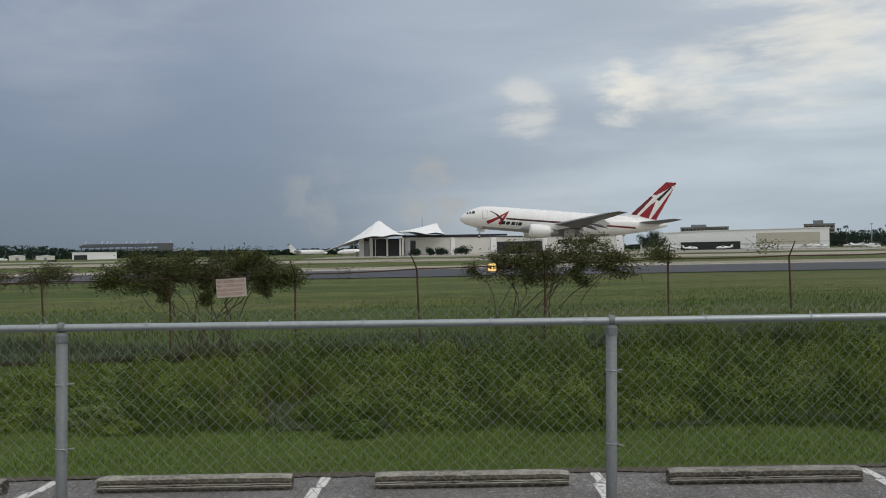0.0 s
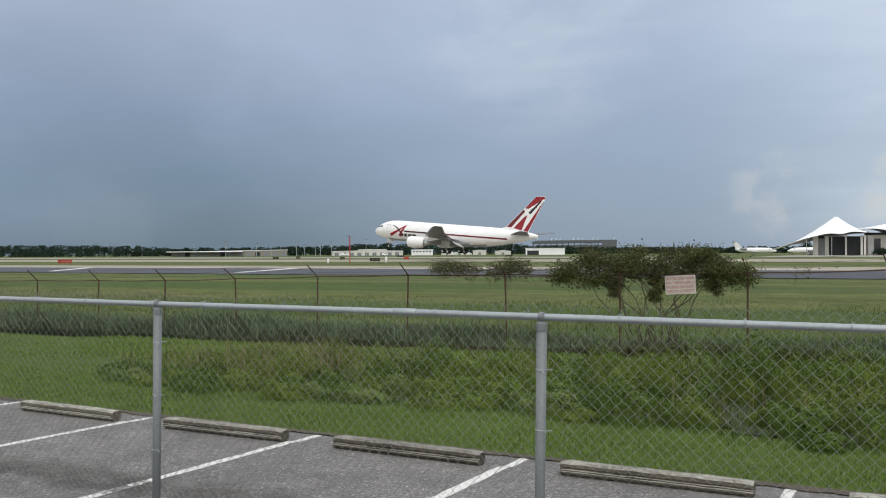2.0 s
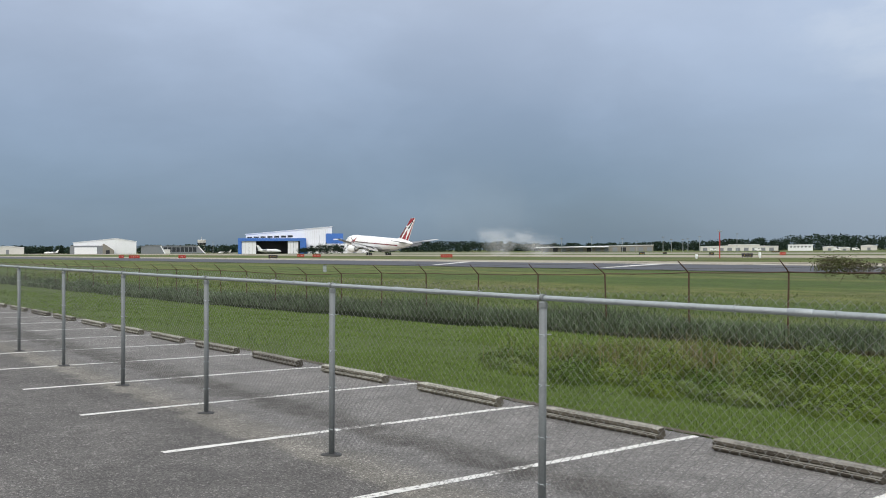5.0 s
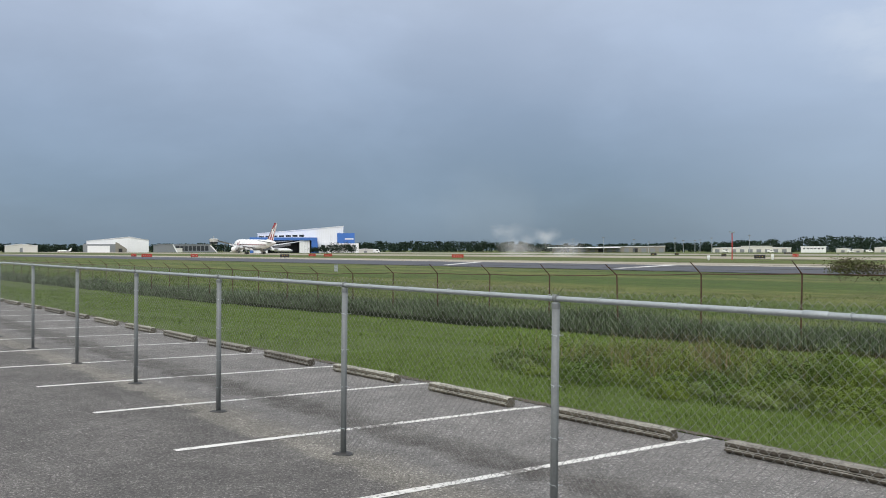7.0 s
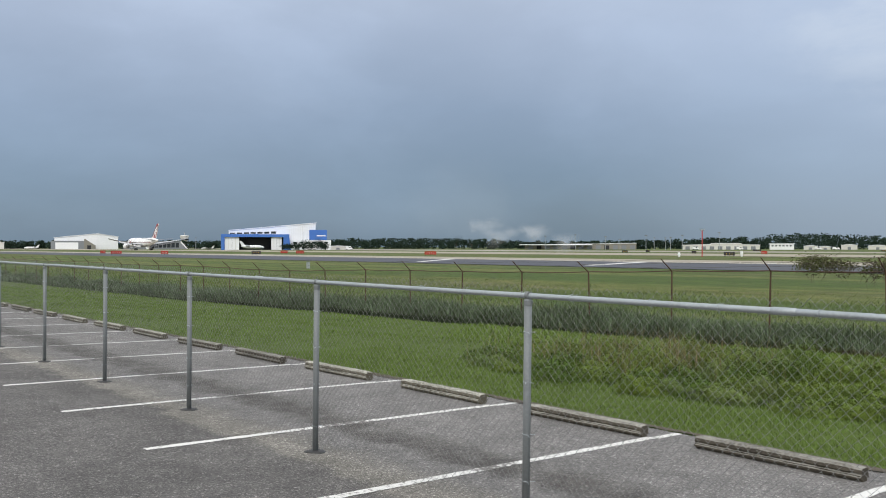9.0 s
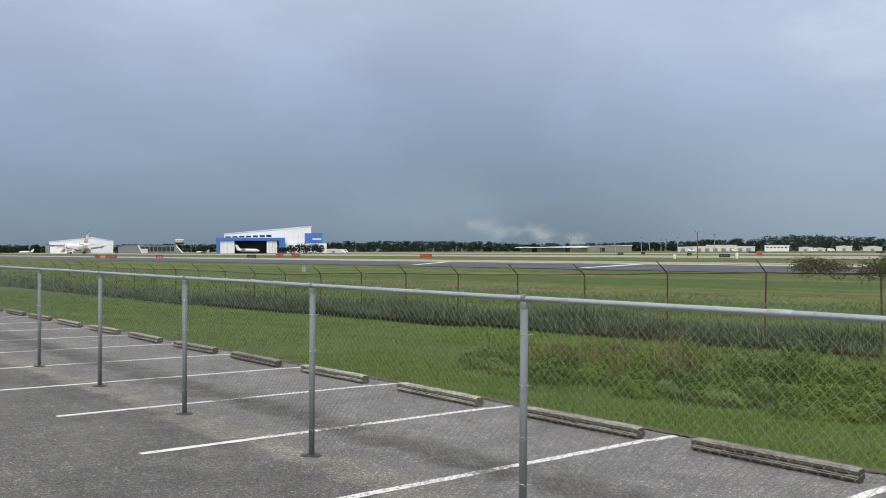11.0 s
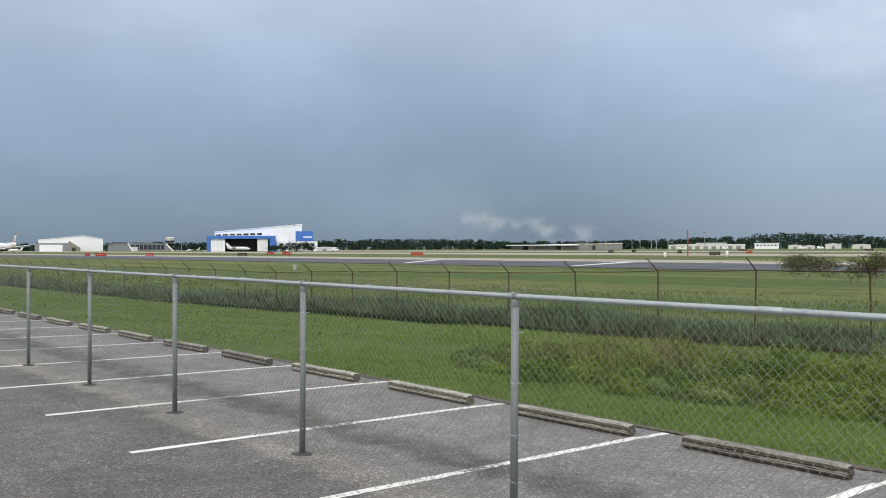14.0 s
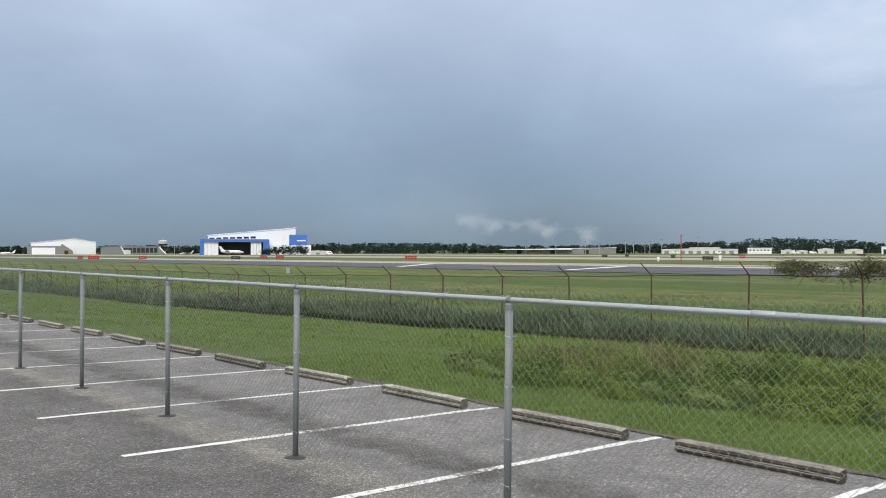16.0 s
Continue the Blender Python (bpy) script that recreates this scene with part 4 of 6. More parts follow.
def light_plane(place, label, high_wing, group):
    j = thing("light_airplane", place, label, "airplane", group)
    bm = bmesh.new()
    loft(bm, [[(x, ry * math.cos(a), z + rz * math.sin(a)) for a in (2 * math.pi * q / 12 for q in range(12))] for x, z, rz, ry in
              ((3.6, 1.25, 0.1, 0.1), (3.3, 1.25, 0.42, 0.42), (2.0, 1.3, 0.55, 0.55), (0.8, 1.45, 0.72, 0.6), (-0.8, 1.45, 0.7, 0.58), (-2.4, 1.4, 0.4, 0.35), (-4.6, 1.45, 0.12, 0.1))])
    bmesh.ops.recalc_face_normals(bm, faces=bm.faces)
    part("fuselage", bm, M_paint, j, smooth=True)
    z = 2.15 if high_wing else 0.95
    bm = bmesh.new()
    box(bm, -0.7, 0.9, -5.4, 5.4, z, z + 0.16, bevel=0.05)
    part("wing", bm, M_paint, j)
    bm = bmesh.new()
    extrude_poly(bm, [(-3.4, 1.5), (-4.3, 2.7), (-4.9, 2.7), (-4.7, 1.5)], "y", -0.05, 0.05)
    part("fin", bm, M_paint, j)
    bm = bmesh.new()
    box(bm, -4.7, -3.9, -1.7, 1.7, 1.5, 1.58)
    part("tailplane", bm, M_paint, j)
    for s in (1, -1):
        part("cockpit_window", panel([(1.5, s * 0.57, 1.6), (-0.4, s * 0.6, 1.6), (-0.3, s * 0.5, 2.0), (1.0, s * 0.48, 2.0)], 0.03), M_glass, j)
    for x, y in ((2.6, 0), (-0.3, 1.1), (-0.3, -1.1)):
        bm = bmesh.new()
        tube(bm, [(x, y * 0.5, 1.0), (x, y, 0.2)], 0.05, 6)
        leg = part("gear_leg", bm, M_metal, j)
        wheel(leg, x, y, 0.2, 0.2, 0.14)
    return j


def spot(az, d, turn=0.0, z=0.0):
    """A pose on the airfield: local x to the viewer's right, local y away."""
    x, y, _ = bearing(az, d)
    return pose(x, y, z, 0, 0, az + turn)


def hall(name, place, label, category, outline, y0, y1, wall_mat, roof_mat, group="", eave=0.4):
    """A building: an outline of (x, z) in front view pushed back, with a roof skin over its sloping edges."""
    b = thing(name, place, label, category, group)
    bm = bmesh.new()
    extrude_poly(bm, outline, "y", y0, y1)
    part("wall", bm, wall_mat, b)
    for (xa, za), (xb, zb_) in zip(outline[1:], outline[2:]):
        if abs(xa - xb) < 0.5 or min(za, zb_) < 1:
            continue
        bm = bmesh.new()
        loft(bm, [[(xa - eave * (xa == min(p[0] for p in outline)), y, za + 0.02), (xb + eave * (xb == max(p[0] for p in outline)), y, zb_ + 0.02),
                   (xb + eave * (xb == max(p[0] for p in outline)), y, zb_ + 0.42), (xa - eave * (xa == min(p[0] for p in outline)), y, za + 0.42)] for y in (y0 - eave, y1 + eave)])
        bmesh.ops.recalc_face_normals(bm, faces=bm.faces)
        part("roof", bm, roof_mat, b)
    return b


def front(b, name, x0, x1, z0, z1, material, y=0.0, depth=0.12, label="", parent=None):
    """A panel set proud of a front wall."""
    return part(name, boxm(x0, x1, y - depth, y - 0.005, z0, z1), material, parent or b, label)


# blue and white hangar with an open bay
H1 = hall("hangar", spot(60.3, 600), "white and blue aircraft hangar with open bay", "hangar", [(-29, 0), (-29, 12.9), (28.8, 18.2), (28.8, 0)], 14, 60, M_white, M_white)
for i in range(7):
    x0 = -28.2 + 4.5 * i
    w_ = front(H1, "window", x0, x0 + 3.4, 10.7 + 0.05 * i, 11.5 + 0.16 * i, M_glass, y=14)
part("portal_pier", boxm(-33.3, -31.1, 0, 14, 0, 10.2), M_blue, H1, "blue portal pier")
bm = bmesh.new()
extrude_poly(bm, [(7.0, 0), (7.0, 10.2), (10.6, 10.2), (11.8, 0)], "y", 0, 14)
part("portal_pier", bm, M_blue, H1, "blue slanted portal pier")
part("portal_header", boxm(-33.4, 10.9, -0.15, 14, 8.5, 10.4), M_blue, H1, "blue portal header")
# back wall coloured near-black as the shade deep in the bay
part("bay_wall", boxm(-31, 7, 12.5, 13.9, 0, 8.5), M_dark, H1, "bay back wall with interior shade in its colour")
part("bay_floor", boxm(-31, 7, 0.2, 12.5, 0, 0.06), M_conc2, H1)
for i, (a, b) in enumerate(((-31.0, -26.4), (-26.3, -21.8), (-1.0, 2.6), (2.7, 5.8))):
    d_ = part("sliding_door", boxm(a, b, 0.9 + 0.2 * (i % 2), 1.15 + 0.2 * (i % 2), 0, 8.4), M_white, H1, "white sliding hangar door")
    part("door_rib", boxm((a + b) / 2 - 0.1, (a + b) / 2 + 0.1, 0.84 + 0.2 * (i % 2), 0.9 + 0.2 * (i % 2), 0, 8.3), M_offwhite, d_)
part("blue_block", boxm(24.5, 36.2, 10, 40, 6.7, 13.6), M_blue, H1, "blue clad upper block")
front(H1, "sign_band", 29.5, 35.5, 9.2, 10.0, M_white, y=10)
part("annex", boxm(11.9, 39, 9.5, 40, 0, 6.7), M_white, H1, "low white annex")
for i in range(6):
    front(H1, "annex_window", 13.5 + 4.2 * i, 16 + 4.2 * i, 4.3, 5.4, M_glass, y=9.5)
bm = bmesh.new()
tube(bm, [(20, 2, 0), (20, 2, 12)], 0.13, 6)
part("flagpole", bm, M_metal, H1)
for i in range(12):
    front(H1, "cladding_rib", 10.9 + 1.5 * i, 11.0 + 1.5 * i, 6.8, 15.8 + 0.13 * i, M_offwhite, y=14, depth=0.1)
small_jet(spot(61.55, 588, 28), "small white jet parked in the hangar bay", 17, False, False)

# white gabled hangar farther off
H2 = hall("hangar", spot(71.3, 800), "white gabled hangar with grey lean-to front", "hangar", [(-25, 0), (-25, 9.4), (9, 13.0), (25, 10.2), (25, 0)], 8, 60, M_white, M_white)
part("lean_to", boxm(-27.5, -2, 0, 8, 0, 7.0), M_grey, H2, "grey lean-to front")
front(H2, "sliding_door", -24, -6.5, 0, 5.6, M_white, y=0)
bm = bmesh.new()
extrude_poly(bm, [(-2, 0), (-2, 8.6), (-1, 8.6), (7, 3.0), (7, 0)], "y", 0, 8)
part("side_shed", bm, M_taupe, H2, "taupe sloping side shed")
front(H2, "shed_door", 0.5, 3.5, 0, 3.2, M_dark, y=0)
B3 = hall("terminal_block", spot(68.6, 780), "low grey block with white slanting end", "building", [(-9, 0), (-9, 5.4), (-5, 6.6), (6, 6.6), (9.5, 0)], 0, 18, M_grey, M_grey)
bm = bmesh.new()
extrude_poly(bm, [(6.2, 6.7), (7.2, 6.7), (10.6, 0), (9.6, 0)], "y", -0.3, 18.3)
part("end_fin", bm, M_white, B3, "white slanting end fin")
B4 = hall("glazed_building", spot(66.9, 790), "long low grey glazed building with slanted end", "building", [(-22, 0), (-22, 6.4), (14, 6.4), (19, 0)], 0, 20, M_grey, M_grey)
for i in range(10):
    front(B4, "window", -21 + 3.4 * i, -18.2 + 3.4 * i, 1.4, 5.4, M_glass, y=0)
front(B4, "lower_shed", -21, -9, 0, 3.6, M_offwhite, y=-2.5, depth=2.4)
bm = bmesh.new()
extrude_poly(bm, [(13, 6.5), (14.2, 6.5), (20.2, 0), (19, 0)], "y", -0.3, 20.3)
part("end_fin", bm, M_white, B4, "white slanting end fin")

# control tower
T = thing("control_tower", spot(65.68, 1000), "beige concrete control tower with glazed cab", "tower")
bm = bmesh.new()
loft(bm, [[(r * math.cos(a), r * math.sin(a), z) for a in (2 * math.pi * k / 8 + 0.39 for k in range(8))] for z, r in ((0, 3.6), (9, 3.4))])
part("shaft", bm, M_beige, T)
bm = bmesh.new()
loft(bm, [[(r * math.cos(a), r * math.sin(a), z) for a in (2 * math.pi * k / 8 + 0.39 for k in range(8))] for z, r in ((9, 4.6), (10.6, 5.2), (10.7, 4.4))])
part("gallery", bm, M_dark, T)
bm = bmesh.new()
loft(bm, [[(r * math.cos(a), r * math.sin(a), z) for a in (2 * math.pi * k / 8 + 0.39 for k in range(8))] for z, r in ((10.7, 4.2), (13.2, 5.0), (13.9, 5.2), (14.4, 3.0))])
part("cab", bm, M_offwhite, T, "pale control cab")
bm = bmesh.new()
tube(bm, [(0, 0, 14.3), (0, 0, 17.5)], 0.35, 6)
part("antenna", bm, M_metal, T)


def mast(az, d, h, label="tall slim pale floodlight mast", head=True):
    p = thing("light_mast", spot(az, d), label, "light mast", "masts along the airfield")
    bm = bmesh.new()
    tube(bm, [(0, 0, 0), (0, 0, h)], [0.28, 0.16], 6)
    part("pole", bm, M_galv2, p)
    if head:
        part("lamp_head", boxm(-1.0, 1.0, -0.25, 0.25, h, h + 0.5), M_galv, p)


mast(65.0, 950, 11)
for az_, h_ in ((42.9, 10.5), (41.0, 11.5), (39.1, 10), (36.6, 11), (36.1, 9), (35.4, 9), (35.1, 9.5), (34.4, 11), (32.2, 13), (38.2, 8)):
    mast(az_, 720, h_)
mast(-26.45, 620, 14)
mast(0.6, 440, 18.8, "thin grey radio mast", False)

# low white sheds across the field
W1 = hall("long_shed", spot(40.7, 750), "long low white cargo shed with flat canopy", "building", [(-46, 0), (-46, 3.5), (46, 5.0), (46, 0)], 0, 24, M_taupe, M_white)
part("canopy", boxm(-50, 10, -6, -0.45, 3.6, 4.2), M_white, W1, "white flat canopy")
for i in range(13):
    front(W1, "loading_door", -43 + 7 * i, -39 + 7 * i, 0, 3.4, M_dark if i % 4 == 1 else M_grey, y=0)
W2 = hall("long_shed", spot(32.1, 760), "long white shed with pale vehicles before it", "building", [(-30, 0), (-30, 3.4), (-8, 4.0), (-8, 4.9), (16, 4.9), (16, 3.8), (30, 3.6), (30, 0)], 0, 20, M_offwhite, M_white)
for i in range(9):
    front(W2, "loading_door", -28 + 6.4 * i, -24.5 + 6.4 * i, 0, 2.6, M_grey, y=0)
W3 = hall("white_shed", spot(28.6, 750), "white shed with a row of small windows", "building", [(-9, 0), (-9, 4.5), (9, 4.5), (9, 0)], 0, 12, M_white, M_white)
for i in range(6):
    front(W3, "window", -7.6 + 2.7 * i, -6.1 + 2.7 * i, 2.6, 3.5, M_glass, y=0)
W4 = hall("white_shed", spot(20.7, 700), "white shed with one dark panel for shade in the bay", "building", [(-15.2, 0), (-15.2, 5.0), (15.2, 4.9), (15.2, 0)], 0, 14, M_white, M_white)
# flat dark panel painted as the shade of an open bay
front(W4, "bay_opening", -14, -5, 0, 3.4, M_dark, y=0)
for az_, d_, w_, h_ in ((27.0, 770, 5, 3.2), (26.2, 780, 4, 2.6), (24.9, 800, 6, 4.2), (23.4, 810, 7, 3.6), (76.6, 860, 13, 7.0), (78.5, 880, 12, 6.5), (57.2, 640, 4, 3.4), (56.2, 650, 9, 2.6)):
    s_ = hall("small_shed", spot(az_, d_), "small pale shed near the trees", "building", [(-w_, 0), (-w_, h_ * 0.8), (0, h_), (w_, h_ * 0.8), (w_, 0)], 0, 10, M_offwhite, M_white)
    front(s_, "door", -1.2, 1.2, 0, h_ * 0.55, M_grey, y=0)

# stadium on the skyline
ST = thing("stadium", spot(18.85, 2400), "far grey football stadium with raised seating decks", "stadium")
part("concourse", boxm(-112, 112, 0, 120, 0, 14), M_stad, ST)
bm = bmesh.new()
extrude_poly(bm, [(-112, 15), (-96, 21), (70, 21), (112, 15), (112, 12), (-112, 12)], "y", -10, 60)
part("lower_deck", bm, M_grey, ST, "paler lower deck")
bm = bmesh.new()
extrude_poly(bm, [(-114, 29), (-100, 33), (78, 33.5), (112, 31), (112, 27), (-112, 25)], "y", -18, 80)
part("upper_deck", bm, M_stad, ST, "grey upper deck")
for i in range(15):
    part("column", boxm(-108 + 15.4 * i - 1.3, -108 + 15.4 * i + 1.3, -12, -9.5, 0, 26), M_stad, ST)
for x_ in (-100, -62, -50, -40, -5, 8, 18, 46, 58, 102):
    bm = bmesh.new()
    tube(bm, [(x_, -10, 32), (x_ + 4, -14, 40)], 0.8, 5)
    part("floodlight_arm", bm, M_white, ST)
part("scoreboard", boxm(72, 110, -22, -14, 16, 34), M_stad, ST, "brownish scoreboard block")

# pavilion with tensile roof
PV = thing("tent_pavilion", spot(3.36, 420), "white tensile roof pavilion with two peaks and dark openings", "building")


def tent(peak, rim, n=40, m=12, power=1.45):
    bm = bmesh.new()
    rows = []
    for i in range(m + 1):
        k = i / m
        row = []
        for j in range(n):
            u = j / n * len(rim)
            a, b = rim[int(u) % len(rim)], rim[(int(u) + 1) % len(rim)]
            f = u - int(u)
            sag = 1 - 0.09 * math.sin(math.pi * f)
            e = [peak[0] + (a[0] + (b[0] - a[0]) * f - peak[0]) * sag, peak[1] + (a[1] + (b[1] - a[1]) * f - peak[1]) * sag, a[2] + (b[2] - a[2]) * f + 0.8 * math.sin(math.pi * f)]
            h = (1 - k) ** power
            row.append((peak[0] + (e[0] - peak[0]) * (0.03 + 0.97 * k), peak[1] + (e[1] - peak[1]) * (0.03 + 0.97 * k), e[2] + (peak[2] - e[2]) * h))
        rows.append(row)
    loft(bm, rows, cap=False)
    bmesh.ops.recalc_face_normals(bm, faces=bm.faces)
    bmesh.ops.solidify(bm, geom=bm.faces[:], thickness=0.12)
    return bm


part("tent_roof", tent((0, 6, 16.8), [(-28, 0, 2.2), (-9, -7, 8.2), (2, -8, 9.0), (12, -4, 9.6), (14, 14, 9.5), (0, 22, 8), (-14, 16, 5.5)]), M_fabric, PV, "white stretched fabric roof", smooth=True)
part("tent_roof", tent((27.8, 10, 15.4), [(5, 3, 11.2), (22, -2, 10), (30.8, 2, 10.0), (32, 16, 9.8), (20, 22, 9.5)]), M_fabric, PV, "white stretched fabric roof", smooth=True)
part("hall", boxm(-9, 11, 3, 18, 0, 8.2), M_dark, PV, "dark recessed entrance hall")
for a, b in ((-9.6, -7.4), (-4.8, -3.2), (3.2, 4.0), (9.3, 10.2), (10.6, 11.4)):
    part("column", boxm(a, b, 1.6, 3.2, 0, 8.6), M_offwhite, PV, "pale square column")
part("shade_wall", boxm(-7.3, -4.9, 2.2, 2.9, 0, 7.4), M_grey, PV)
for x_ in (-12, -2):
    bm = bmesh.new()
    tube(bm, [(x_, -4, 0), (x_, -4, 7.0 if x_ < -5 else 8.6)], 0.15, 6)
    part("tent_pole", bm, M_metal, PV)

LB = hall("terminal_building", spot(3.36, 424), "long off-white single-storey terminal with dark roof edge", "building", [(12, 0), (12, 8.8), (120, 7.8), (120, 0)], 6, 30, M_offwhite, M_dark)
part("parapet", boxm(11, 62, 5.5, 6.2, 8.9, 9.8), M_dark, LB, "dark roof edge")
# no depth behind: the panel's colour is the garage's inner shade
front(LB, "garage_opening", 57, 79, 0, 6.0, M_dark, y=6, label="dark panel for shade in the garage opening")
for a, b in ((12.3, 14.6), (34.5, 36.5), (54, 56.6), (79.5, 81.5), (116, 119)):
    front(LB, "pilaster", a, b, 0, 8.3, M_white, y=6, depth=0.6)
front(LB, "dark_window", 14.8, 17.4, 1, 7.2, M_glass, y=6)
front(LB, "white_block", 72, 80, 6.8, 9.6, M_white, y=6, depth=1.5)

# big hangar with small aircraft before it
RH = hall("general_hangar", spot(-19.2, 560), "long white hangar with dark panel for shade in the bay and beige door", "hangar", [(-49, 0), (-49, 10.2), (-20, 11.2), (49, 11.6), (49, 0)], 0, 45, M_white, M_white)
# dark panel on the wall stands in for the bay's unlit depth
front(RH, "bay_opening", -34.5, 0, 0, 4.6, M_dark, y=0, label="dark panel for shade in the bay")
front(RH, "raised_door", -35, 0, 4.7, 8.6, M_white, y=-0.3)
front(RH, "beige_door", 9, 44, 2.4, 9.4, M_beige, y=0, label="beige sliding door")
part("side_office", boxm(-58, -44, -6, 12, 0, 5.2), M_offwhite, RH, "low side office")
for i in range(4):
    front(RH, "window", -57 + 3.2 * i, -55 + 3.2 * i, 2.2, 3.8, M_glass, y=-6)
for az_, hw, tn in ((-18.2, False, 200), (-20.6, False, 160), (-22.9, True, 185), (-23.7, False, 20), (-25.4, False, 170), (-25.9, True, 15), (-15.2, False, 150), (-16.3, False, 30)):
    light_plane(spot(az_, 470, tn), "small white propeller airplane on the apron", hw, "light airplanes on the apron")
O1 = hall("office_block", spot(-17.1, 1000), "grey flat office block with stepped top", "building", [(-25, 0), (-25, 22.5), (25, 22.5), (25, 0)], 0, 30, M_taupe, M_grey)
part("penthouse", boxm(-14, 2, 5, 20, 23, 25.5), M_grey, O1)
O2 = hall("office_block", spot(-23.65, 1000), "grey office block with dark window bands", "building", [(-14.8, 0), (-14.8, 23.0), (14.8, 23.0), (14.8, 0)], 0, 30, M_taupe, M_grey)
part("penthouse", boxm(-6, 4, 5, 20, 23.5, 27), M_grey, O2)
for b_, w_ in ((O1, 24), (O2, 14)):
    for k in range(5):
        for i in range(int(w_ / 2)):
            front(b_, "window", -w_ + 4 * i + 0.3, -w_ + 4 * i + 3.6, 3 + 4 * k, 5.4 + 4 * k, M_glass, y=0)

# business jets and vehicles near the pavilion
small_jet(spot(7.9, 450, -18), "white business jet with high tail parked by the pavilion", 20)
small_jet(spot(4.9, 455, 200), "white business jet half hidden by the pavilion", 20)
small_jet(spot(64.3, 640, 175), "white parked jet beside the blue hangar", 9)
small_jet(spot(74.3, 780, 175), "white parked jet beside the white hangar", 11)


def van(place, label):
    v = thing("service_van", place, label, "vehicle", "vehicles on the airfield")
    bm = bmesh.new()
    extrude_poly(bm, [(-2.5, 0.4), (-2.5, 2.2), (1.2, 2.25), (1.9, 1.4), (2.5, 1.2), (2.5, 0.4)], "y", -0.95, 0.95)
    bmesh.ops.bevel(bm, geom=bm.edges[:], offset=0.08, segments=1, affect="EDGES")
    part("body", bm, M_paint, v)
    for x_ in (-1.6, 1.6):
        for y_ in (-0.85, 0.85):
            wheel(v, x_, y_, 0.36, 0.36, 0.22)
    for s in (1, -1):
        part("side_window", boxm(-0.2, 1.2, s * 0.96 - 0.01, s * 0.96 + 0.01, 1.45, 2.0), M_glass, v)


for az_, d_ in ((26.6, 730), (25.6, 735), (33.6, 735), (-26.6, 480), (57.8, 590), (55.5, 640), (31.0, 740), (4.6, 430)):
    van(spot(az_, d_, 10), "white service van parked on the airfield")


# ---- airfield signs and markers ----
M_lit = bpy.data.materials.new("lit_yellow_sign_face")
M_lit.use_nodes = True
lit = M_lit.node_tree.nodes["Principled BSDF"]
lit.inputs["Base Color"].default_value = (0.8, 0.5, 0.1, 1)
lit.inputs["Emission Color"].default_value = (1.0, 0.62, 0.22, 1)
lit.inputs["Emission Strength"].default_value = 2.2

def taxi_sign(az, d, w, h, material, label, n=4):
    s = thing("taxiway_sign", spot(az, d), label, "airfield sign", "signs along the taxiways")
    part("panel", boxm(-w / 2, w / 2, -0.12, 0.12, 0.25, 0.25 + h, bevel=0.02), material, s)
    for x_ in np.linspace(-w * 0.4, w * 0.4, 3):
        part("leg", boxm(x_ - 0.04, x_ + 0.04, -0.04, 0.04, 0, 0.27), M_black, s)
    m2 = M_signw if material is M_signred else M_yellow
    for i in range(n):
        x_ = -w * 0.38 + w * 0.76 * (i + 0.5) / n
        part("letter_bar", boxm(x_ - w * 0.03, x_ + w * 0.03, -0.135, -0.121, 0.25 + h * 0.40, 0.25 + h * 0.60), m2, s)


for az_, d_, w_ in ((50.28, 213, 3.3), (69.65, 250, 3.2), (66.86, 245, 2.2), (58.6, 250, 2.6), (59.6, 262, 2.4), (70.4, 265, 1.6), (29.6, 260, 1.8)):
    taxi_sign(az_, d_, w_ * 0.85, 0.75, M_signred, "red airfield hold sign with pale bars")
for az_, d_, w_ in ((61.33, 224, 2.6), (31.62, 204, 2.7), (33.7, 262, 1.5), (37.9, 300, 2.2), (30.0, 420, 4), (23.0, 420, 4), (36.5, 330, 1.6)):
    taxi_sign(az_, d_, w_ * 0.85, 0.75, M_black, "black airfield direction sign with yellow bars", 3)

YS = thing("lit_sign", spot(-4.07, 79), "glowing yellow lit taxiway sign in grass", "airfield sign")
part("panel", boxm(-0.5, 0.5, -0.1, 0.1, 0.2, 0.85, bevel=0.02), M_lit, YS)
for x_ in (-0.35, 0.35):
    part("leg", boxm(x_ - 0.04, x_ + 0.04, -0.04, 0.04, 0, 0.22), M_black, YS)
for x_ in (-0.25, 0.05, 0.3):
    part("letter_bar", boxm(x_ - 0.06, x_ + 0.06, -0.112, -0.101, 0.36, 0.7), M_black, YS)

RP = thing("marker_pole", spot(33.22, 196), "tall red pole with a ring of lamps on top", "marker pole")
bm = bmesh.new()
tube(bm, [(0, 0, 0), (0, 0, 5.6)], 0.11, 10)
part("pole", bm, M_orange, RP)
bm = bmesh.new()
ring = [(0.45 * math.cos(a), 0.45 * math.sin(a), 5.75) for a in np.linspace(0, 2 * math.pi, 17)]
tube(bm, ring, 0.05, 5)
tube(bm, [(-0.45, 0, 5.75), (0, 0, 5.5), (0.45, 0, 5.75)], 0.05, 5)
part("ring", bm, M_galv2, RP, "grey lamp ring")
for a in (0, 1.57, 3.14, 4.71):
    bm = bmesh.new()
    tube(bm, [(0.45 * math.cos(a), 0.45 * math.sin(a), 5.75), (0.45 * math.cos(a), 0.45 * math.sin(a), 6.0)], [0.06, 0.09], 6)
    part("lamp", bm, M_galv2, RP)
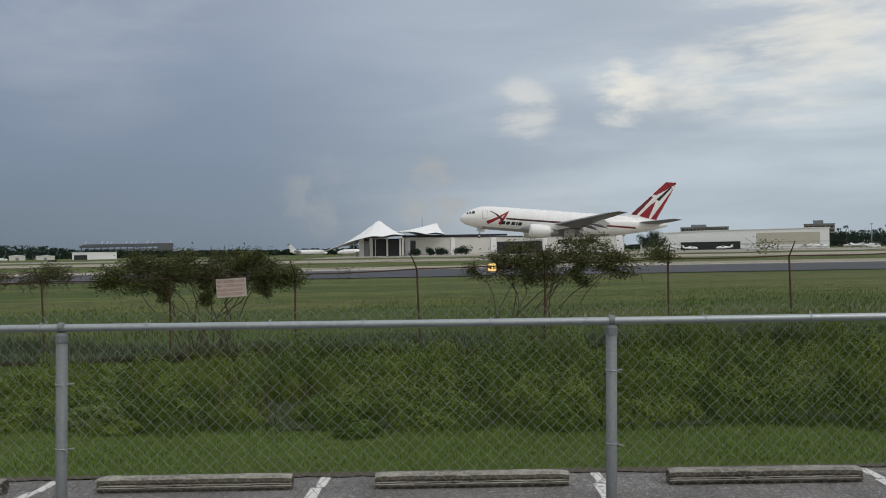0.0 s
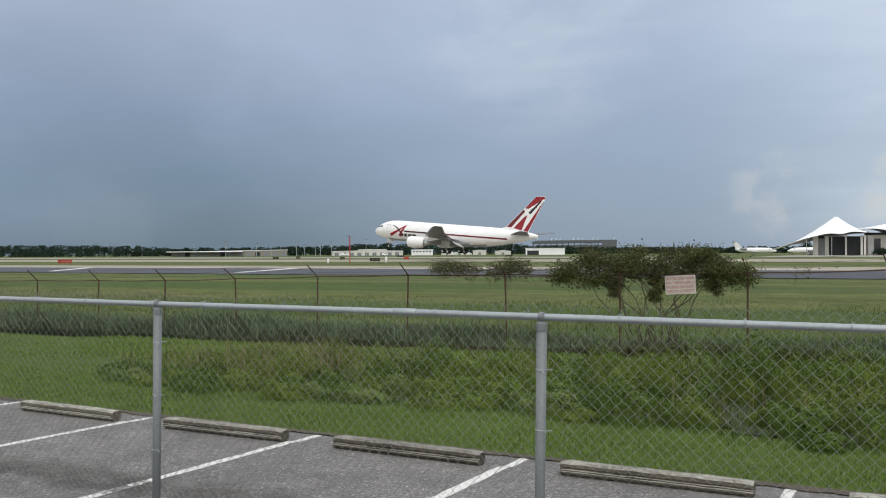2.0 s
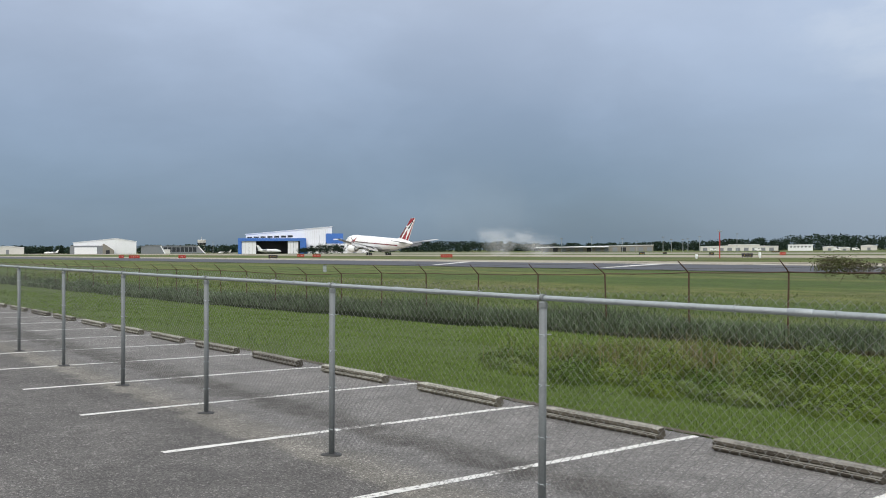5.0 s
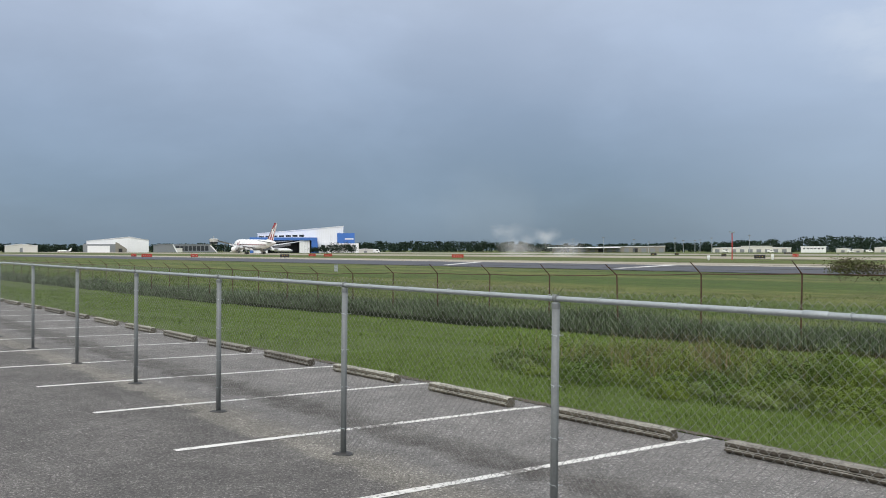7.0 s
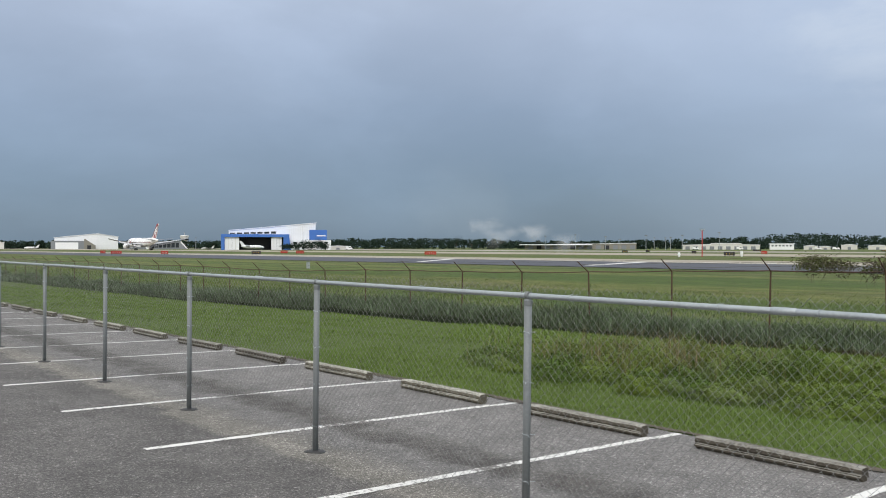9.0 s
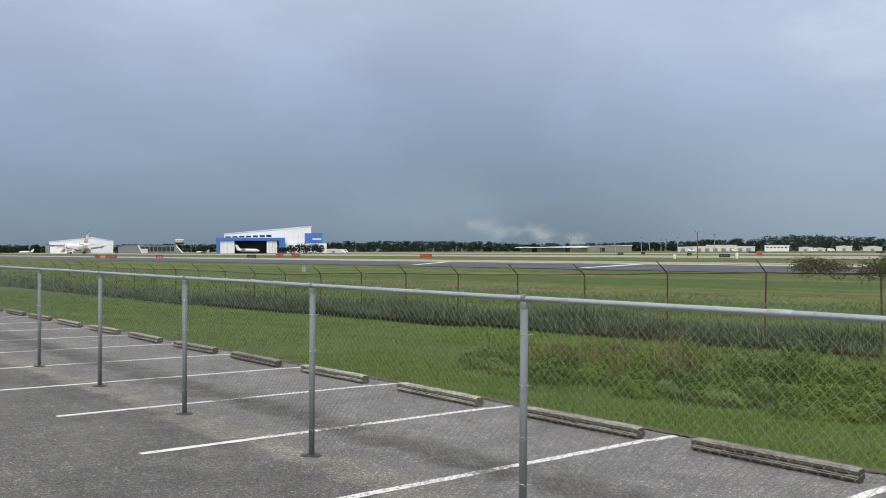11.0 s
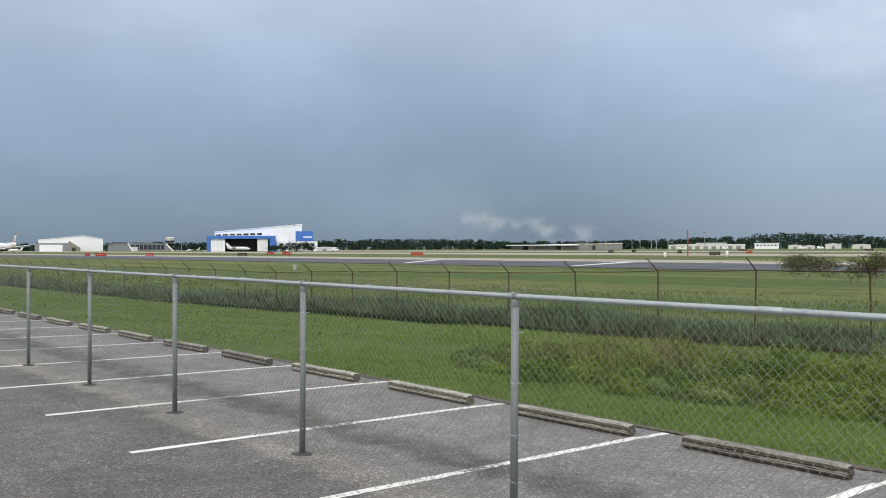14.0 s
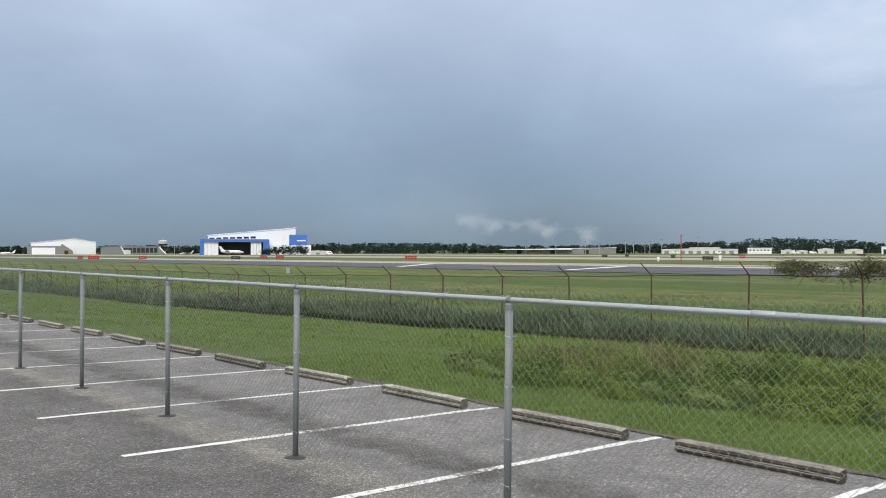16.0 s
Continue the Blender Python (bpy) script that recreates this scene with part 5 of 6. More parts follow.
for az_, d_, h_ in ((34.6, 190, 0.95), (30.9, 200, 1.25)):
    wm = thing("white_marker", spot(az_, d_), "small white marker post on the grass", "marker")
    bm = bmesh.new()
    tube(bm, [(0, 0, 0), (0, 0, h_ * 0.6), (0, 0, h_)], [0.16, 0.3, 0.22], 8)
    part("drum", bm, M_white, wm)
# grey service pedestal beside the perimeter fence
SB = thing("service_pedestal", pose(*bearing(58.1, 96, float(land_z(-81, 51)) - 0.03), 0, 0, 58), "grey utility pedestal standing in grass", "utility box")
part("cabinet", boxm(-0.19, 0.19, -0.16, 0.16, 0, 0.70, bevel=0.03), M_galv2, SB)
part("cap", boxm(-0.22, 0.22, -0.19, 0.19, 0.70, 0.75, bevel=0.02), M_galv, SB)
# white lines painted across the taxiway
for pts in ([(-65.4, 76.6), (-64.1, 76.6), (-73.4, 99.5), (-75.1, 99.5)], [(-95.4, 76.6), (-94.1, 76.6), (-113.1, 99.5), (-114.9, 99.5)], [(-27, 74), (-26, 74), (-29, 80), (-30, 80)]):
    strip("taxi_line", pts, 0.036, M_line, "white painted line on dark taxiway", thick=0.004)
strip("taxi_edge_line", [(-1400, 104.4), (800, 101.2), (800, 101.9), (-1400, 105.1)], 0.036, M_line, "pale edge line of the taxiway shoulder", thick=0.004)

# ---- notice on the perimeter fence ----
NB = thing("warning_notice", pose(-4.62, QY - 0.06, 1.05, 0, -3.0, 0), "faded pale notice board with red lettering on a fence", "sign")
part("board", boxm(-0.36, 0.36, -0.012, 0.0, 0, 0.45, bevel=0.003), M_signw, NB)
for k, txt in enumerate(("RESTRICTED AREA", "NO TRESPASSING", "HILLSBOROUGH COUNTY", "AVIATION AUTHORITY")):
    cu = bpy.data.curves.new("lettering", "FONT")
    cu.body, cu.size, cu.align_x, cu.extrude = txt, 0.092, "CENTER", 0.002
    tmp = new("lettering_source", cu)
    me = bpy.data.meshes.new_from_object(tmp)
    bpy.data.objects.remove(tmp)
    xsz = max(v.co.x for v in me.vertices) - min(v.co.x for v in me.vertices)
    me.transform(Matrix.Diagonal((0.66 / xsz if xsz > 0.66 else 1, 1, 1, 1)))
    me.materials.append(M_letter)
    part("lettering", me, None, NB, place=pose(0, -0.0155, 0.345 - 0.1 * k, 90, 0, 0))
for sx in (-0.3, 0.3):
    bm = bmesh.new()
    tube(bm, [(sx, -0.02, 0.41), (sx, 0.06, 0.41)], 0.006, 5)
    part("fixing_wire", bm, M_rwire, NB)


# ---- growth ----
def blades(name, x, y, h, w, lean, material, label, category="grass", sink=0.01):
    """One mesh of bent blades, rooted on the land."""
    n = len(x)
    z = land_z(x, y) - sink
    f = RNG.uniform(0, 2 * np.pi, n)
    g = f + RNG.uniform(1.1, 2.0, n)
    root = np.stack([x, y, z], 1)
    side = np.stack([np.cos(f), np.sin(f), 0 * f], 1) * (w / 2)[:, None]
    bend = np.stack([np.cos(g), np.sin(g), 0 * g], 1) * (lean * h)[:, None]
    up = np.array([0, 0, 1.0])[None] * h[:, None]
    mid = root + 0.55 * up + 0.3 * bend
    co = np.stack([root - side, root + side, mid - 0.75 * side, mid + 0.75 * side, root + up * np.sqrt(np.clip(1 - 0.5 * lean**2, 0.3, 1))[:, None] + bend], 1).reshape(-1, 3)
    tri = (np.array([[0, 1, 3], [0, 3, 2], [2, 3, 4]])[None] + np.arange(n)[:, None, None] * 5).reshape(-1, 3)
    return tagged(new(name, raw_mesh(name, co, tri, material)), label, category, kind="stuff")


def leaf_mesh(name, P, size, material, flat=0.5):
    """Many small pointed leaves about the points P."""
    n = len(P)
    d = RNG.normal(size=(n, 3))
    d[:, 2] *= flat
    d /= np.linalg.norm(d, axis=1)[:, None]
    e = np.cross(d, RNG.normal(size=(n, 3)))
    e /= np.linalg.norm(e, axis=1)[:, None]
    s = (size * RNG.uniform(0.6, 1.3, n))[:, None]
    co = np.stack([P - d * s * 0.5, P + e * s * 0.28, P + d * s * 0.6, P - e * s * 0.28], 1).reshape(-1, 3)
    tri = (np.array([[0, 1, 2], [0, 2, 3]])[None] + np.arange(n)[:, None, None] * 4).reshape(-1, 3)
    return raw_mesh(name, co, tri, material)


def patchy(x, y, s=1.0, o=0.0):
    return 0.5 + 0.25 * np.sin(x * 0.9 * s + 1.3 * np.sin(y * 0.7 * s + o) + o) + 0.25 * np.sin(y * 1.7 * s - 0.8 * x * s + 2.1 * o)


def weed_front(x):
    return 10.95 + 0.45 * np.exp(-((x + 5) / 2.5) ** 2) + 0.14 * np.sin(x * 1.9) + 0.10 * np.sin(x * 4.7 + 1)


def in_weeds(x, y):
    return (y > weed_front(x)) & (x > -12.8 - (y - 11) * 0.25 + 0.5 * np.sin(y * 1.9)) & (y < 15.7 + 0.35 * np.sin(x) + 0.07 * np.clip(x + 13, 0, 18))


# bed below the weeds, dark to paint shade into the gaps
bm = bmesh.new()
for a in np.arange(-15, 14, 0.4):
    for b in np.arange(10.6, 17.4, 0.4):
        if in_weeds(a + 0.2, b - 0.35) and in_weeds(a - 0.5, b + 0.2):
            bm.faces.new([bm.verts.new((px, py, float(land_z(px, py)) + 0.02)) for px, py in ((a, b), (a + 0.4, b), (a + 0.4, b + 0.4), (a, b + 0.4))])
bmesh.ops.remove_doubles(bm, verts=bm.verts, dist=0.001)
tagged(new("weed_bed", mesh_of(bm, "weed_bed", M_shadesoil)), "dark sheet under rank weeds, gap shade in its colour", kind="structure")

# lawn, thick near the car park and thinner far off
n = 112000
x = RNG.uniform(-16, 9, n)
y = 8.98 + RNG.beta(1, 1.25, n) * 3.0
k = ~in_weeds(x, y - 0.15)
x, y = x[k], y[k]
edge = np.clip((y - 8.98) / 0.35, 0.35, 1)
blades("lawn_grass", x, y, RNG.uniform(0.03, 0.075, len(x)) * (0.7 + 0.6 * patchy(x, y, 2)) * edge, RNG.uniform(0.005, 0.009, len(x)), RNG.uniform(0.2, 0.9, len(x)), M_blade, "short bright green lawn grass by the wheel stops")
n = 92000
x = -9 - 62 * RNG.beta(1, 2.2, n)
y = RNG.uniform(9.0, 20.7, n)
k = ~in_weeds(x, y)
x, y = x[k], y[k]
dist = np.hypot(x, y)
blades("lawn_grass", x, y, RNG.uniform(0.03, 0.07, len(x)) * (0.6 + 0.8 * patchy(x, y)), 0.00065 * dist * RNG.uniform(0.7, 1.4, len(x)), RNG.uniform(0.2, 0.9, len(x)), M_blade, "mown green lawn grass beyond the car park")


def mound_leaves(name, which, count, length, width, material):
    """Leaves that lie over the rounded sides of mounds, each facing outwards."""
    w = np.repeat(which, count)
    d = RNG.normal(size=(len(w), 3))
    d[:, 2] = np.abs(d[:, 2]) * 0.9
    d /= np.linalg.norm(d, axis=1)[:, None]
    lump = 1 + 0.20 * np.sin(5 * d[:, 0] + w) * np.sin(4 * d[:, 1] + 2.3 * w) + 0.13 * np.sin(9 * d[:, 2] + 6 * d[:, 0] + w)
    q = d * (lump * RNG.uniform(0.80, 1.06, len(w)))[:, None]
    P = np.stack([mx[w] + q[:, 0] * mr[w] * 1.15, my[w] + q[:, 1] * mr[w], q[:, 2] * mh[w]], 1)
    P[:, 2] += land_z(P[:, 0], P[:, 1]) + 0.02
    nrm = d * np.stack([1 / mr[w], 1 / mr[w], 1 / mh[w]], 1) * 0.4
    nrm = nrm / np.linalg.norm(nrm, axis=1)[:, None] + RNG.normal(0, 0.36, d.shape)
    axis = RNG.normal(size=d.shape) + np.array([0, 0, 0.9])
    axis -= nrm * (np.sum(axis * nrm, 1) / np.sum(nrm * nrm, 1))[:, None]
    axis /= np.linalg.norm(axis, axis=1)[:, None]
    e = np.cross(nrm, axis)
    e /= np.linalg.norm(e, axis=1)[:, None]
    k = RNG.uniform(0.6, 1.35, len(w))[:, None]
    co = np.stack([P - axis * k * length * 0.4, P + e * k * width * 0.5, P + axis * k * length * 0.6, P - e * k * width * 0.5], 1).reshape(-1, 3)
    tri = (np.array([[0, 1, 2], [0, 2, 3]])[None] + np.arange(len(w))[:, None, None] * 4).reshape(-1, 3)
    return raw_mesh(name, co, tri, material)


# mounds of weeds with shaded gaps between them, taller away from the lawn
ga, gb = np.meshgrid(np.arange(-15, 13, 0.74), np.arange(10.95, 17.6, 0.72))
mx = ga.ravel() + RNG.normal(0, 0.20, ga.size)
my = gb.ravel() + RNG.normal(0, 0.20, ga.size)
k = in_weeds(mx, my - 0.12) & in_weeds(mx - 0.2, my)
mx, my = mx[k], my[k]
back = np.clip((my - weed_front(mx)) / 4.0, 0, 1)
mr = RNG.uniform(0.22, 0.56, len(mx))
mh = (0.20 + 0.30 * back) * (0.35 + 1.15 * mr / 0.56) * RNG.uniform(0.6, 1.5, len(mx)) * np.clip(0.9 + 0.04 * (mx + 6), 0.6, 1.35)
pick = RNG.random(len(mx))
kinds = ((0.0, 0.5, 1950, 0.064, 0.0135, M_weed, "mounds of fine bright green weeds"), (0.5, 0.85, 1650, 0.041, 0.023, M_broad, "mounds of darker leafy green weeds"),
         (0.85, 1.01, 1550, 0.088, 0.0125, M_tall, "mounds of pale arching grass"))
for lo, hi, count, ln, wd, m_, lab_ in kinds:
    q = np.nonzero((pick >= lo) & (pick < hi))[0]
    tagged(new("weed_mounds", mound_leaves("weed_mounds", q, count, ln, wd, m_)), lab_, "weeds", kind="stuff")
e_ = np.repeat(np.arange(len(mx)), 40)
blades("weed_spikes", mx[e_] + RNG.normal(0, 0.55, len(e_)) * mr[e_], my[e_] + RNG.normal(0, 0.55, len(e_)) * mr[e_], mh[e_] * RNG.uniform(0.8, 1.45, len(e_)), RNG.uniform(0.006, 0.013, len(e_)), RNG.uniform(0.1, 0.9, len(e_)), M_weed, "thin grass spikes rising from weed mounds", "weeds")
# low growth in the gaps, its darker leaf adding to their painted shade
n = 45000
x = RNG.uniform(-15, 12, n)
y = RNG.uniform(10.8, 17.4, n)
k = in_weeds(x, y)
x, y = x[k], y[k]
blades("rank_weeds", x, y, RNG.uniform(0.05, 0.19, len(x)), RNG.uniform(0.007, 0.016, len(x)), RNG.uniform(0.2, 1.0, len(x)), M_broad, "low rank weeds between taller mounds", "weeds")
# dry stalks and seed heads, thickest round one dead patch
n = 2600
x = np.concatenate([RNG.uniform(-14, 11, n), RNG.normal(-10.3, 1.3, 900)])
y = np.concatenate([RNG.uniform(11.5, 17, n), RNG.normal(14.0, 0.8, 900)])
k = in_weeds(x, y) & ((patchy(x, y, 0.5, 2.2) > 0.55) | (np.arange(len(x)) >= n))
x, y = x[k], y[k]
blades("dry_stalks", x, y, RNG.uniform(0.4, 0.95, len(x)), RNG.uniform(0.004, 0.009, len(x)), RNG.uniform(0.05, 0.5, len(x)), M_straw, "thin brown dry stalks standing in weeds", "weeds")
# medium grass between the weeds and the ditch
n = 60000
x = RNG.uniform(-22, 14, n)
y = RNG.uniform(15.2, 20.85, n)
k = ~in_weeds(x, y) & (x > -14 - (y - 11) * 0.9)
x, y = x[k], y[k]
blades("rough_grass", x, y, RNG.uniform(0.05, 0.16, len(x)) * (0.4 + 0.9 * patchy(x, y, 1.1, 3)), RNG.uniform(0.010, 0.022, len(x)), RNG.uniform(0.2, 0.9, len(x)), M_blade, "rough green grass on the ditch bank")
# reeds along the ditch, high where it is wet
n = 64000
x = 14 - 124 * RNG.beta(1, 1.7, n)
y = 20.85 + 1.7 * RNG.beta(1.1, 1.0, n)
h = RNG.uniform(0.55, 1.0, n) * (0.62 + 0.5 * patchy(x, y, 0.8, 1.1)) * np.interp(x, [-60, -34, -14, -8, 14], [0.8, 1.0, 1.0, 0.55, 0.5])
blades("ditch_reeds", x, y, h, 0.0009 * np.hypot(x, y) * RNG.uniform(0.5, 1.1, n), RNG.uniform(0.15, 1.0, n), M_reed, "dense dull green reeds along the ditch", "reeds")
# ditch's near bank: dark leaves that paint the reeds' shade, then dead dark growth
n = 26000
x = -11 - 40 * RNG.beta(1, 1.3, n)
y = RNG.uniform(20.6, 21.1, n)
blades("shaded_reeds", x, y, RNG.uniform(0.2, 0.55, n) * (0.45 + 0.75 * patchy(x, y, 0.7, 2.6)) * np.interp(x, [-51, -30, -11], [0.3, 0.75, 0.7]), 0.0009 * np.hypot(x, y) * RNG.uniform(0.6, 1.4, n), RNG.uniform(0.2, 1.0, n), M_broad2, "low growth at the foot of reeds, shade in its dark green", "reeds")
n = 20000
x = 14 - 27 * RNG.beta(1, 1.1, n)
y = RNG.uniform(20.6, 21.1, n)
blades("dead_reeds", x, y, RNG.uniform(0.25, 0.58, n) * (0.4 + 0.75 * patchy(x, y, 0.7, 2.6)) * np.interp(x, [-13, -7, 14], [0.4, 1.0, 0.95]), 0.0009 * np.hypot(x, y) * RNG.uniform(0.6, 1.4, n), RNG.uniform(0.2, 1.0, n), M_dead, "dark brown dead reeds on the ditch bank", "reeds")
# tall field grass behind the perimeter fence
n = 95000
y = 21.8 + 30 * RNG.beta(1, 1.9, n)
x = np.clip(12 - 150 * RNG.beta(1, 1.9, n), -140, 16) + (y - 21) * 0.45
h = RNG.uniform(0.10, 0.27, n) * (0.3 + 1.0 * patchy(x, y, 0.5, 0.4)) * np.clip((52 - y) / 22, 0.2, 1.2) * np.where((y < 25) & (patchy(x, y, 0.9, 4.0) > 0.5), 1.9, 1.0)
blades("field_grass", x, y, h, 0.00055 * np.hypot(x, y) * RNG.uniform(0.6, 1.4, n), RNG.uniform(0.3, 1.0, n), M_tall, "tall pale green grass behind the perimeter fence")


# vines and bushes on the perimeter fence
def vine(name, x0, x1, z_lo, z_hi, n, stems, label, base_x=None, seed=1, hang=()):
    rnd = random.Random(seed)
    b = thing(name, pose(0, 0, 0), label, "bush", "bushes on the perimeter fence")
    base_x = (x0 + x1) / 2 if base_x is None else base_x
    g0 = float(land_z(base_x, QY))
    for i in range(stems):
        bx = base_x + rnd.uniform(-0.8, 0.8)
        tx = x0 + (x1 - x0) * (i + 0.5) / stems + rnd.uniform(-0.2, 0.2)
        bm = bmesh.new()
        pts = []
        for k in range(7):
            f = k / 6
            pts.append((bx + (tx - bx) * f ** 1.3 + rnd.uniform(-0.10, 0.10), QY + 0.12 + rnd.uniform(-0.12, 0.12), g0 + (z_lo + 0.6 * (z_hi - z_lo) - g0) * f ** 0.8))
        tube(bm, pts, [0.016 * (1 - 0.8 * k / 6) + 0.003 for k in range(7)], 5)
        part("stem", bm, M_bark, b)
    m = []
    for i in range(max(6, int((x1 - x0) * 26))):
        cx_ = rnd.uniform(x0, x1)
        f = (cx_ - x0) / (x1 - x0)
        env = min(1.0, 4 * f + 0.15, 4 * (1 - f) + 0.15) * (0.86 + 0.14 * math.sin(cx_ * 3.1 + seed) * math.sin(cx_ * 1.3))
        cz = z_lo + (z_hi - z_lo) * (rnd.uniform(-0.35, 0.1) if rnd.random() < 0.16 else 0.1 + 0.9 * rnd.random()) * env
        m.append((cx_, QY + rnd.uniform(-0.05, 0.5), cz, rnd.uniform(0.06, 0.16)))
    for hx, hz in hang:
        for q in range(7):
            m.append((hx + rnd.uniform(-0.15, 0.15), QY + 0.1, hz + q * 0.1, 0.06))
    m = np.array(m)
    idx = RNG.integers(0, len(m), n)
    P = m[idx, :3] + RNG.normal(size=(n, 3)) * m[idx, 3:4] * np.array([1.4, 1, 0.75])
    P = P[~((np.abs(P[:, 0] + 4.62) < 0.40) & (P[:, 2] < 1.53) & (P[:, 1] < QY))]
    # thin gap in the leaves
    P = P[~(((P[:, 0] - 1.54) / 0.26) ** 2 + ((P[:, 2] - 1.66) / 0.2) ** 2 < 1)]
    n = len(P)
    part("foliage", leaf_mesh("foliage", P, 0.050, M_leaf, 0.7), None, b)
    tw = bmesh.new()
    for i in range(110 if n > 2000 else 4):
        a = m[rnd.randrange(len(m))]
        p = Vector(a[:3])
        low = -0.55 if i % 2 else -0.1
        tube(tw, [p, p + Vector((rnd.uniform(-0.2, 0.2), rnd.uniform(-0.1, 0.1), rnd.uniform(low * 0.5, 0.15))), p + Vector((rnd.uniform(-0.45, 0.45), rnd.uniform(-0.2, 0.2), rnd.uniform(low, 0.22)))], [0.007, 0.005, 0.003], 3)
    part("twigs", tw, M_bark, b)
    return b


vine("vine_bush", -8.0, -3.0, 1.42, 2.18, 46000, 16, "large dark green vine bush smothering a rusty fence", -5.4, 3, ((-6.4, 1.0), (-3.9, 1.1), (-5.2, 0.9)))
vine("vine_bush", 1.25, 5.2, 1.52, 2.32, 26000, 13, "dark straggling vine bush on a rusty fence", 2.5, 5, ((3.8, 1.2),))
vine("vine_clump", -9.7, -8.6, 1.55, 1.92, 2200, 0, "small green vine clump on a fence post", -9.2, 8)
vine("vine_clump", -11.3, -10.2, 1.58, 1.84, 2200, 0, "small green vine clump on barbed wire", -10.8, 9)
vine("vine_clump", 5.5, 5.95, 1.80, 2.12, 1800, 0, "small green vine clump on a fence post", 5.7, 10)
vine("vine_clump", 8.2, 8.95, 2.0, 2.16, 220, 0, "sparse leafy vine on a leaning barb arm", 8.6, 11)
vine("vine_clump", -2.2, -1.5, 1.5, 1.66, 60, 0, "few vine leaves on fence wire", -2.0, 12)


# ---- woods on the skyline, palms and trees round the hangars ----
def woods():
    P, S = [], []
    az = -29.0
    tops = [(-29, 0.0135), (-24, 0.012), (-21, 0.003), (0, 0.003), (5, 0.0042), (10, 0.0042), (16, 0.0045), (19, 0.006), (22, 0.0075), (24, 0.0115), (27, 0.0140), (30, 0.0118), (33, 0.009),
            (38, 0.0065), (44, 0.006), (47, 0.0085), (52, 0.0095), (56, 0.0085), (59, 0.007), (64, 0.0062), (67, 0.0065), (70, 0.0055), (74, 0.006), (82, 0.0055)]
    while az < 82:
        d = RNG.uniform(900, 1120)
        e = np.interp(az, [t[0] for t in tops], [t[1] for t in tops])
        H = max(4.0, (e * d + 2.1) * RNG.uniform(0.88, 1.06))
        x, y, _ = bearing(az, d)
        R = H * RNG.uniform(0.4, 0.62)
        m = 7
        c = np.stack([RNG.normal(0, R * 0.55, m), RNG.normal(0, R * 0.5, m), H * RNG.uniform(0.12, 0.9, m)], 1)
        k = RNG.integers(0, m, 150)
        q = c[k] + RNG.normal(size=(150, 3)) * R * 0.28
        q[:, 2] = np.clip(q[:, 2], 0.3, H)
        P.append(q + np.array([x, y, 0]))
        az += RNG.uniform(0.10, 0.24)
    return np.concatenate(P)


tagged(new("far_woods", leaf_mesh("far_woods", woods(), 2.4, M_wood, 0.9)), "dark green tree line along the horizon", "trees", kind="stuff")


def tree(place, H, R, label, seed, group="trees by the hangars", n=1700, leaf=0.55):
    rnd = random.Random(seed)
    t = thing("tree", place, label, "tree", group)
    bm = bmesh.new()
    tube(bm, [(0, 0, 0), (0.1, 0, H * 0.3), (0.0, 0.1, H * 0.6)], [0.24, 0.17, 0.08], 7)
    for k in range(5):
        a = k * 1.26 + rnd.random()
        tube(bm, [(0, 0, H * (0.28 + 0.06 * k)), (R * 0.45 * math.cos(a), R * 0.45 * math.sin(a), H * (0.5 + 0.07 * k)), (R * 0.75 * math.cos(a), R * 0.75 * math.sin(a), H * (0.58 + 0.07 * k))], [0.1, 0.06, 0.02], 5)
    part("trunk", bm, M_bark, t)
    m = np.array([(rnd.gauss(0, R * 0.45), rnd.gauss(0, R * 0.45), H * rnd.uniform(0.3, 0.92), R * rnd.uniform(0.16, 0.3)) for _ in range(16)])
    k = RNG.integers(0, 16, n)
    P = m[k, :3] + RNG.normal(size=(n, 3)) * m[k, 3:4]
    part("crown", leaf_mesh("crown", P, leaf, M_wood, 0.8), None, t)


for i, (az_, d_, H_, R_) in enumerate(((59.35, 588, 3.6, 3), (58.7, 588, 4.2, 3.6), (58.1, 585, 4.8, 4.2), (57.6, 590, 5.2, 4.6), (57.1, 600, 4.6, 4), (-13.9, 440, 9.5, 4.5), (-14.3, 445, 8.5, 4), (-13.6, 450, 8, 4),
                                       (64.2, 640, 5, 4), (48.6, 800, 9, 6), (47.6, 800, 8, 6), (-24.2, 640, 7, 5), (-24.9, 650, 8, 6), (-25.8, 640, 7.5, 6), (-26.8, 650, 9, 6), (-27.5, 650, 8, 6),
                                       (4.0, 470, 5, 4), (5.0, 480, 5.5, 4), (1.0, 405, 2.2, 2.6), (0.1, 405, 3.2, 2.0), (-0.6, 405, 2.6, 2.8), (-1.9, 405, 3.4, 2.6))):
    tree(spot(az_, d_), H_, R_, "dense dark green tree by airfield buildings", i)


